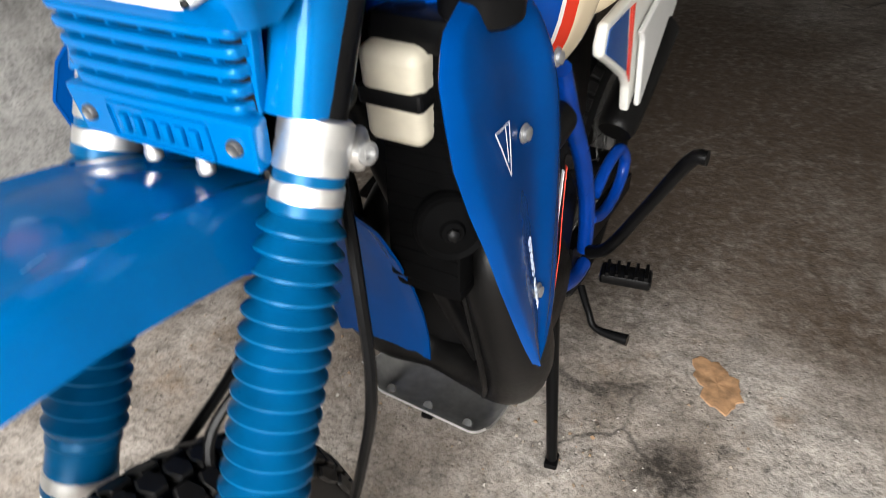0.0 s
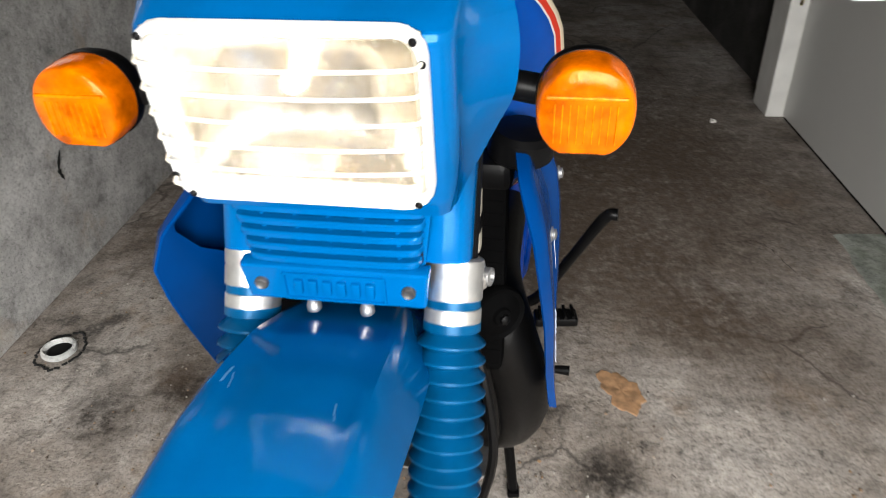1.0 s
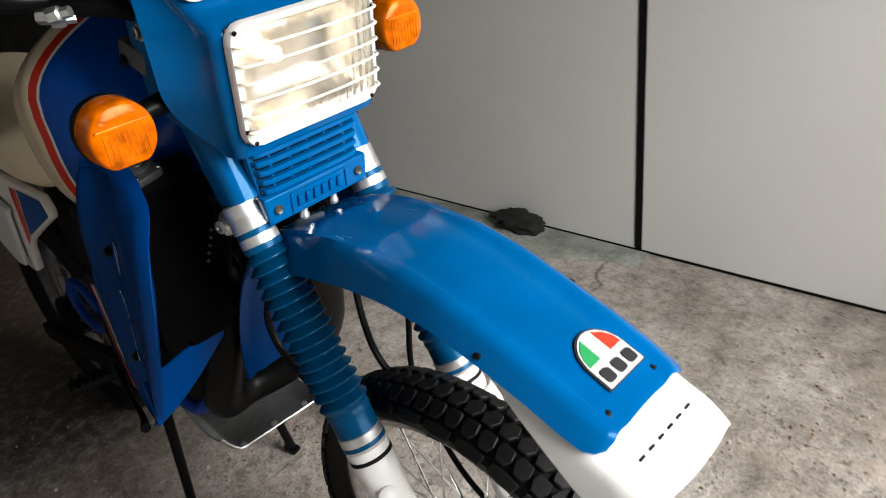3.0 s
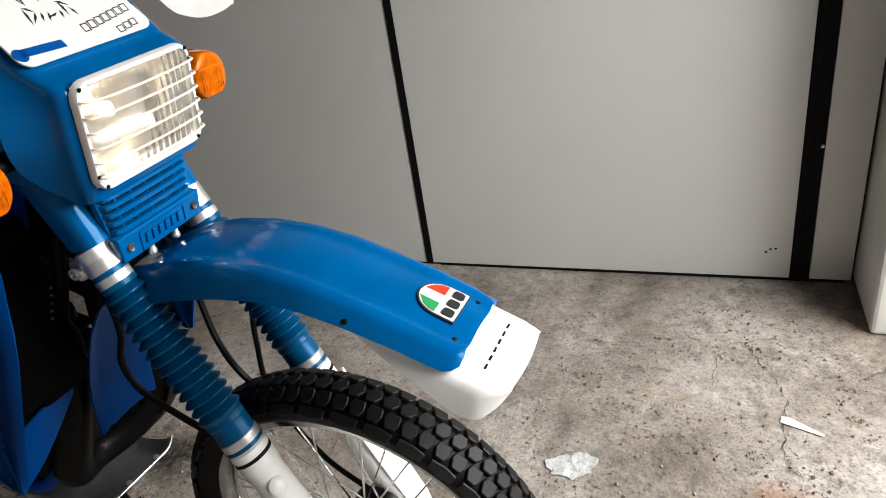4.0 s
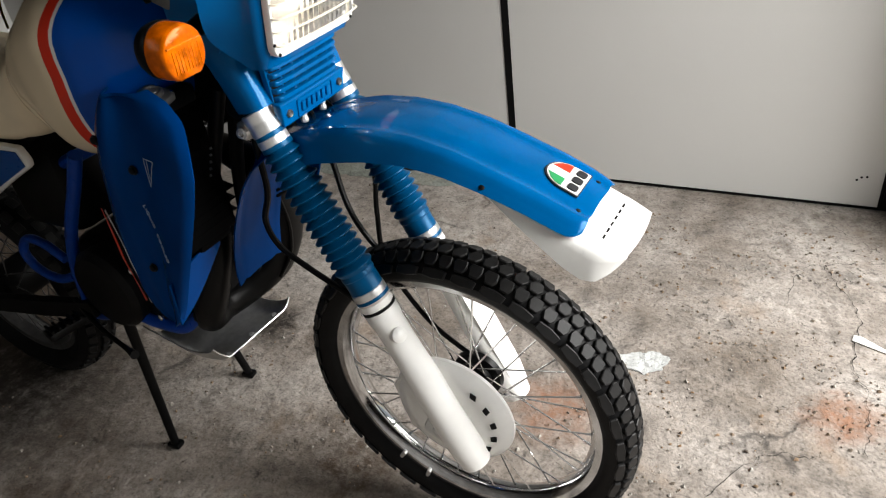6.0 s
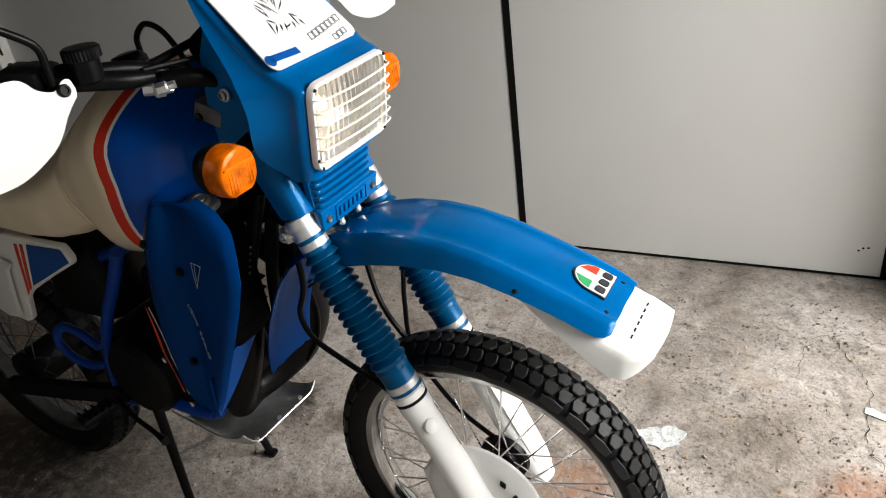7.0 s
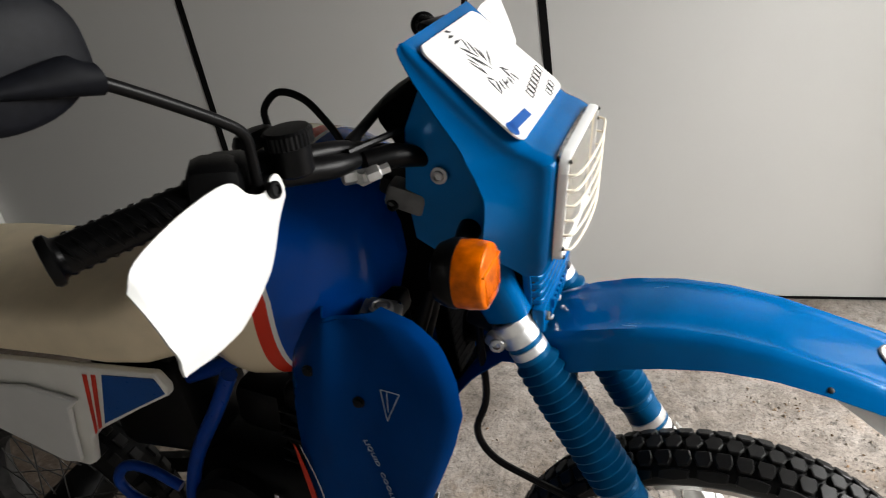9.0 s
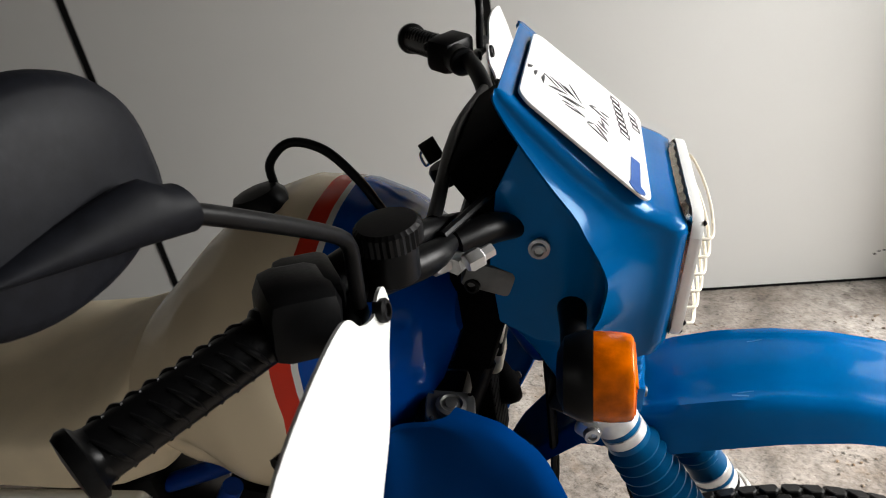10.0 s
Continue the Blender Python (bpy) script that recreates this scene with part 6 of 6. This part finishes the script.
part("air_box", block((0.20, 0.17, 0.24), pose(-0.99, 0.0, 0.725), 0.03), BLACK, bike, "black air box under the seat")
for x, y, z in ((-0.745, -0.108, 0.560), (-0.70, -0.112, 0.455), (-0.655, -0.09, 0.52)):
    part("bolt_head", lathe([(0.008, 0), (0.008, 0.006), (0.005, 0.008)], (x, y, z), (0, -1, 0), 6), CHROME, eng)
TUBES = [
    ([(-0.745, 0.118, 0.835), (-0.80, 0.118, 0.755), (-0.885, 0.118, 0.640), (-0.940, 0.118, 0.530), (-0.965, 0.116, 0.430)], 0.0135, "frame_upright"),
    ([(-0.955, 0.122, 0.500), (-1.02, 0.126, 0.478), (-1.09, 0.128, 0.488), (-1.12, 0.128, 0.530), (-1.08, 0.126, 0.575), (-1.02, 0.124, 0.575), (-0.96, 0.122, 0.545)], 0.0105, "peg_loop"),
    ([(-0.985, 0.112, 0.385), (-0.93, 0.112, 0.388), (-0.83, 0.108, 0.425), (-0.74, 0.104, 0.420), (-0.66, 0.098, 0.425), (-0.61, 0.087, 0.465)], 0.0135, "cradle_tube"),
    ([(-0.42, 0.02, 1.04), (-0.55, 0.04, 0.98), (-0.70, 0.055, 0.86), (-0.80, 0.055, 0.81), (-0.92, 0.050, 0.76), (-1.00, 0.045, 0.72)], 0.0135, "top_rail"),
]
for pts, r, what in TUBES:
    for sy in (-1, 1):
        part(what, tube([(x, y * sy, z) for x, y, z in pts], r, 12, 6), FRAME_BLUE, bike, "blue enamelled frame tube")
for sy in (-1, 1):
    part("down_tube", tube([(-0.615, 0.087 * sy, 0.46), (-0.60, 0.085 * sy, 0.480), (-0.555, 0.06 * sy, 0.60), (-0.50, 0.035 * sy, 0.76), (-0.42, 0.018 * sy, 0.96)], 0.0135, 12, 6), DARKMETAL, bike, "dark frame down tube")
part("swing_arm", loft([[(x, 0.11 + 0.012 * a, z + 0.022 * b) for a, b in ((-1, -1), (1, -1), (1, 1), (-1, 1))] for x, z in ((-0.93, 0.42), (-1.15, 0.37), (-1.43, 0.315))]), DARKMETAL, bike, "dark swing arm")
part("swing_arm", loft([[(x, -0.11 + 0.012 * a, z + 0.022 * b) for a, b in ((-1, -1), (1, -1), (1, 1), (-1, 1))] for x, z in ((-0.93, 0.42), (-1.15, 0.37), (-1.43, 0.315))]), DARKMETAL, bike, "dark swing arm")

# skid plate under the engine
rows = []
for p in spline([(-0.572, 0, 0.353), (-0.590, 0, 0.339), (-0.620, 0, 0.328), (-0.665, 0, 0.322), (-0.72, 0, 0.330), (-0.80, 0, 0.346)], 4):
    rows.append([Vector((p.x - 0.012 * max(0, abs(s) - 0.8) + 0.012 * s, 0.108 * s + 0.008, p.z + 0.008 * s + 0.045 * (max(0, -s - 0.70) / 0.30) ** 1.6 + 0.018 * (max(0, s - 0.75) / 0.25) ** 2)) for s in np.linspace(-1, 1, 25)])
skid = part("skid_plate", sheet(rows, 0.003), ALU, bike, "bent aluminium skid plate with rivets")
for y in (-0.07, 0.0, 0.07):
    part("rivet", lathe([(0.008, 0), (0.007, 0.003), (0.002, 0.004)], (-0.592 + 0.11 * y, y + 0.008, 0.3400 + 0.07 * y), (0.45, 0, 0.9), 12), ALU_DULL, skid)

# centre stand
for sy, fx, fy in ((-1, -0.842, -0.137), (1, -0.842, 0.137)):
    top = Vector((-0.885, 0.092 * sy, 0.385))
    foot = Vector((fx, fy, 0.012))
    stand_leg = part("stand_leg", tube([top, top.lerp(foot, 0.5), foot], [0.013, 0.0115, 0.0105], 12, 3), BLACK, bike, "black centre stand leg")
    part("foot_pad", block((0.036, 0.026, 0.014), pose(fx, fy, 0.0075, 0, 0, 10), 0.004), BLACK, stand_leg)
part("stand_crossbar", tube([(-0.885, -0.09, 0.385), (-0.885, 0.02, 0.375), (-0.885, 0.105, 0.385)], 0.011, 10, 3), BLACK, bike, "stand pivot bar")
# footpegs, pedals, kick lever
for sy in (-1, 1):
    peg = part("footpeg", block((0.040, 0.085, 0.020), pose(-0.935, 0.200 * sy, 0.420, 0, 0, 10 * sy), 0.005), BLACK, bike, "black footpeg")
    for k in range(5):
        part("tooth", block((0.042, 0.006, 0.007), pose(-0.935 - 0.0035 * (k - 2), (0.17 + 0.0155 * k) * sy, 0.433, 0, 0, 10 * sy), 0.001), BLACK, peg)
part("gear_lever", tube([(-0.90, 0.135, 0.40), (-0.875, 0.16, 0.372), (-0.862, 0.18, 0.352), (-0.858, 0.235, 0.352)], [0.007, 0.006, 0.006, 0.010], 10, 4), BLACK, bike, "black gear lever")
part("brake_pedal", tube([(-0.99, -0.13, 0.43), (-0.90, -0.15, 0.388), (-0.80, -0.165, 0.375), (-0.745, -0.18, 0.385)], [0.007, 0.006, 0.006, 0.010], 10, 4), BLACK, bike, "black brake pedal")
part("kick_lever", tube([(-0.945, 0.130, 0.440), (-0.935, 0.165, 0.470), (-0.905, 0.222, 0.585), (-0.882, 0.270, 0.682), (-0.878, 0.292, 0.692)], [0.012, 0.011, 0.010, 0.011, 0.011], 12, 4), BLACK, bike, "black kick starter lever")
part("silencer", tube([(-1.08, 0.135, 0.60), (-1.11, 0.138, 0.62), (-1.30, 0.15, 0.72)], [0.03, 0.036, 0.036], 18, 4), EXHAUST, bike, "black silencer")

# rear wheel
RW = Vector((-1.44, 0, 0.312))
rear = part("rear_wheel", lathe([(0.222, -0.028), (0.240, -0.029), (0.228, -0.02), (0.218, 0.0), (0.228, 0.02), (0.240, 0.029), (0.222, 0.028), (0.210, 0.0), (0.222, -0.028)], RW, AX, 56, caps=False), GREYMETAL, bike, "dull spoked rear wheel rim")
part("tyre", lathe([(0.235, -0.025), (0.252, -0.048), (0.275, -0.055), (0.295, -0.046), (0.306, -0.025), (0.309, 0.0), (0.306, 0.025), (0.295, 0.046), (0.275, 0.055), (0.252, 0.048), (0.235, 0.025)], RW, AX, 64, caps=False), RUBBER, rear, "black rear tyre")
part("hub", lathe([(0.02, -0.07), (0.06, -0.06), (0.06, 0.06), (0.02, 0.07)], RW, AX, 24), DARKMETAL, rear)
for k in range(36):
    g = 2 * math.pi * k / 36
    side = 1 if k % 2 else -1
    h = g + radians(35) * (1 if (k // 2) % 2 else -1)
    part("spoke", tube([RW + Vector((0.058 * math.cos(h), side * 0.045, 0.058 * math.sin(h))), RW + Vector((0.215 * math.cos(g), side * 0.006, 0.215 * math.sin(g)))], 0.0017, 6, 1, smooth=False), GREYMETAL, rear)
rear_block = tread_mesh([(-0.014, -0.011), (0.014, -0.011), (0.014, 0.011), (-0.014, 0.011)], 0.008)
for k in range(46):
    for row, deg in enumerate((0, 30, -30)):
        g = 2 * math.pi * (k + 0.5 * (row > 0)) / 46
        m = Matrix.Translation(RW) @ Matrix.Rotation(g, 4, "Y") @ pose(0, math.copysign(0.034, deg) if deg else 0, 0.3075 if not deg else 0.300) @ Matrix.Rotation(radians(-deg), 4, "X")
        piece("tread_block", rear_block, rear, m)

# the rear stands straighter behind the tank
REAR = Matrix.Translation(PIVOT + Vector((0, 0.003, 0))) @ Matrix.Rotation(radians(-2.5), 4, "Z") @ Matrix.Translation(-PIVOT)
for ob in bike.children:
    if ob not in steered:
        behind = ob.name.split(".")[0] in ("seat", "side_cover", "rear_wheel", "swing_arm", "silencer", "air_box", "top_rail")
        ob.matrix_basis = (REAR if behind else BODY) @ ob.matrix_basis
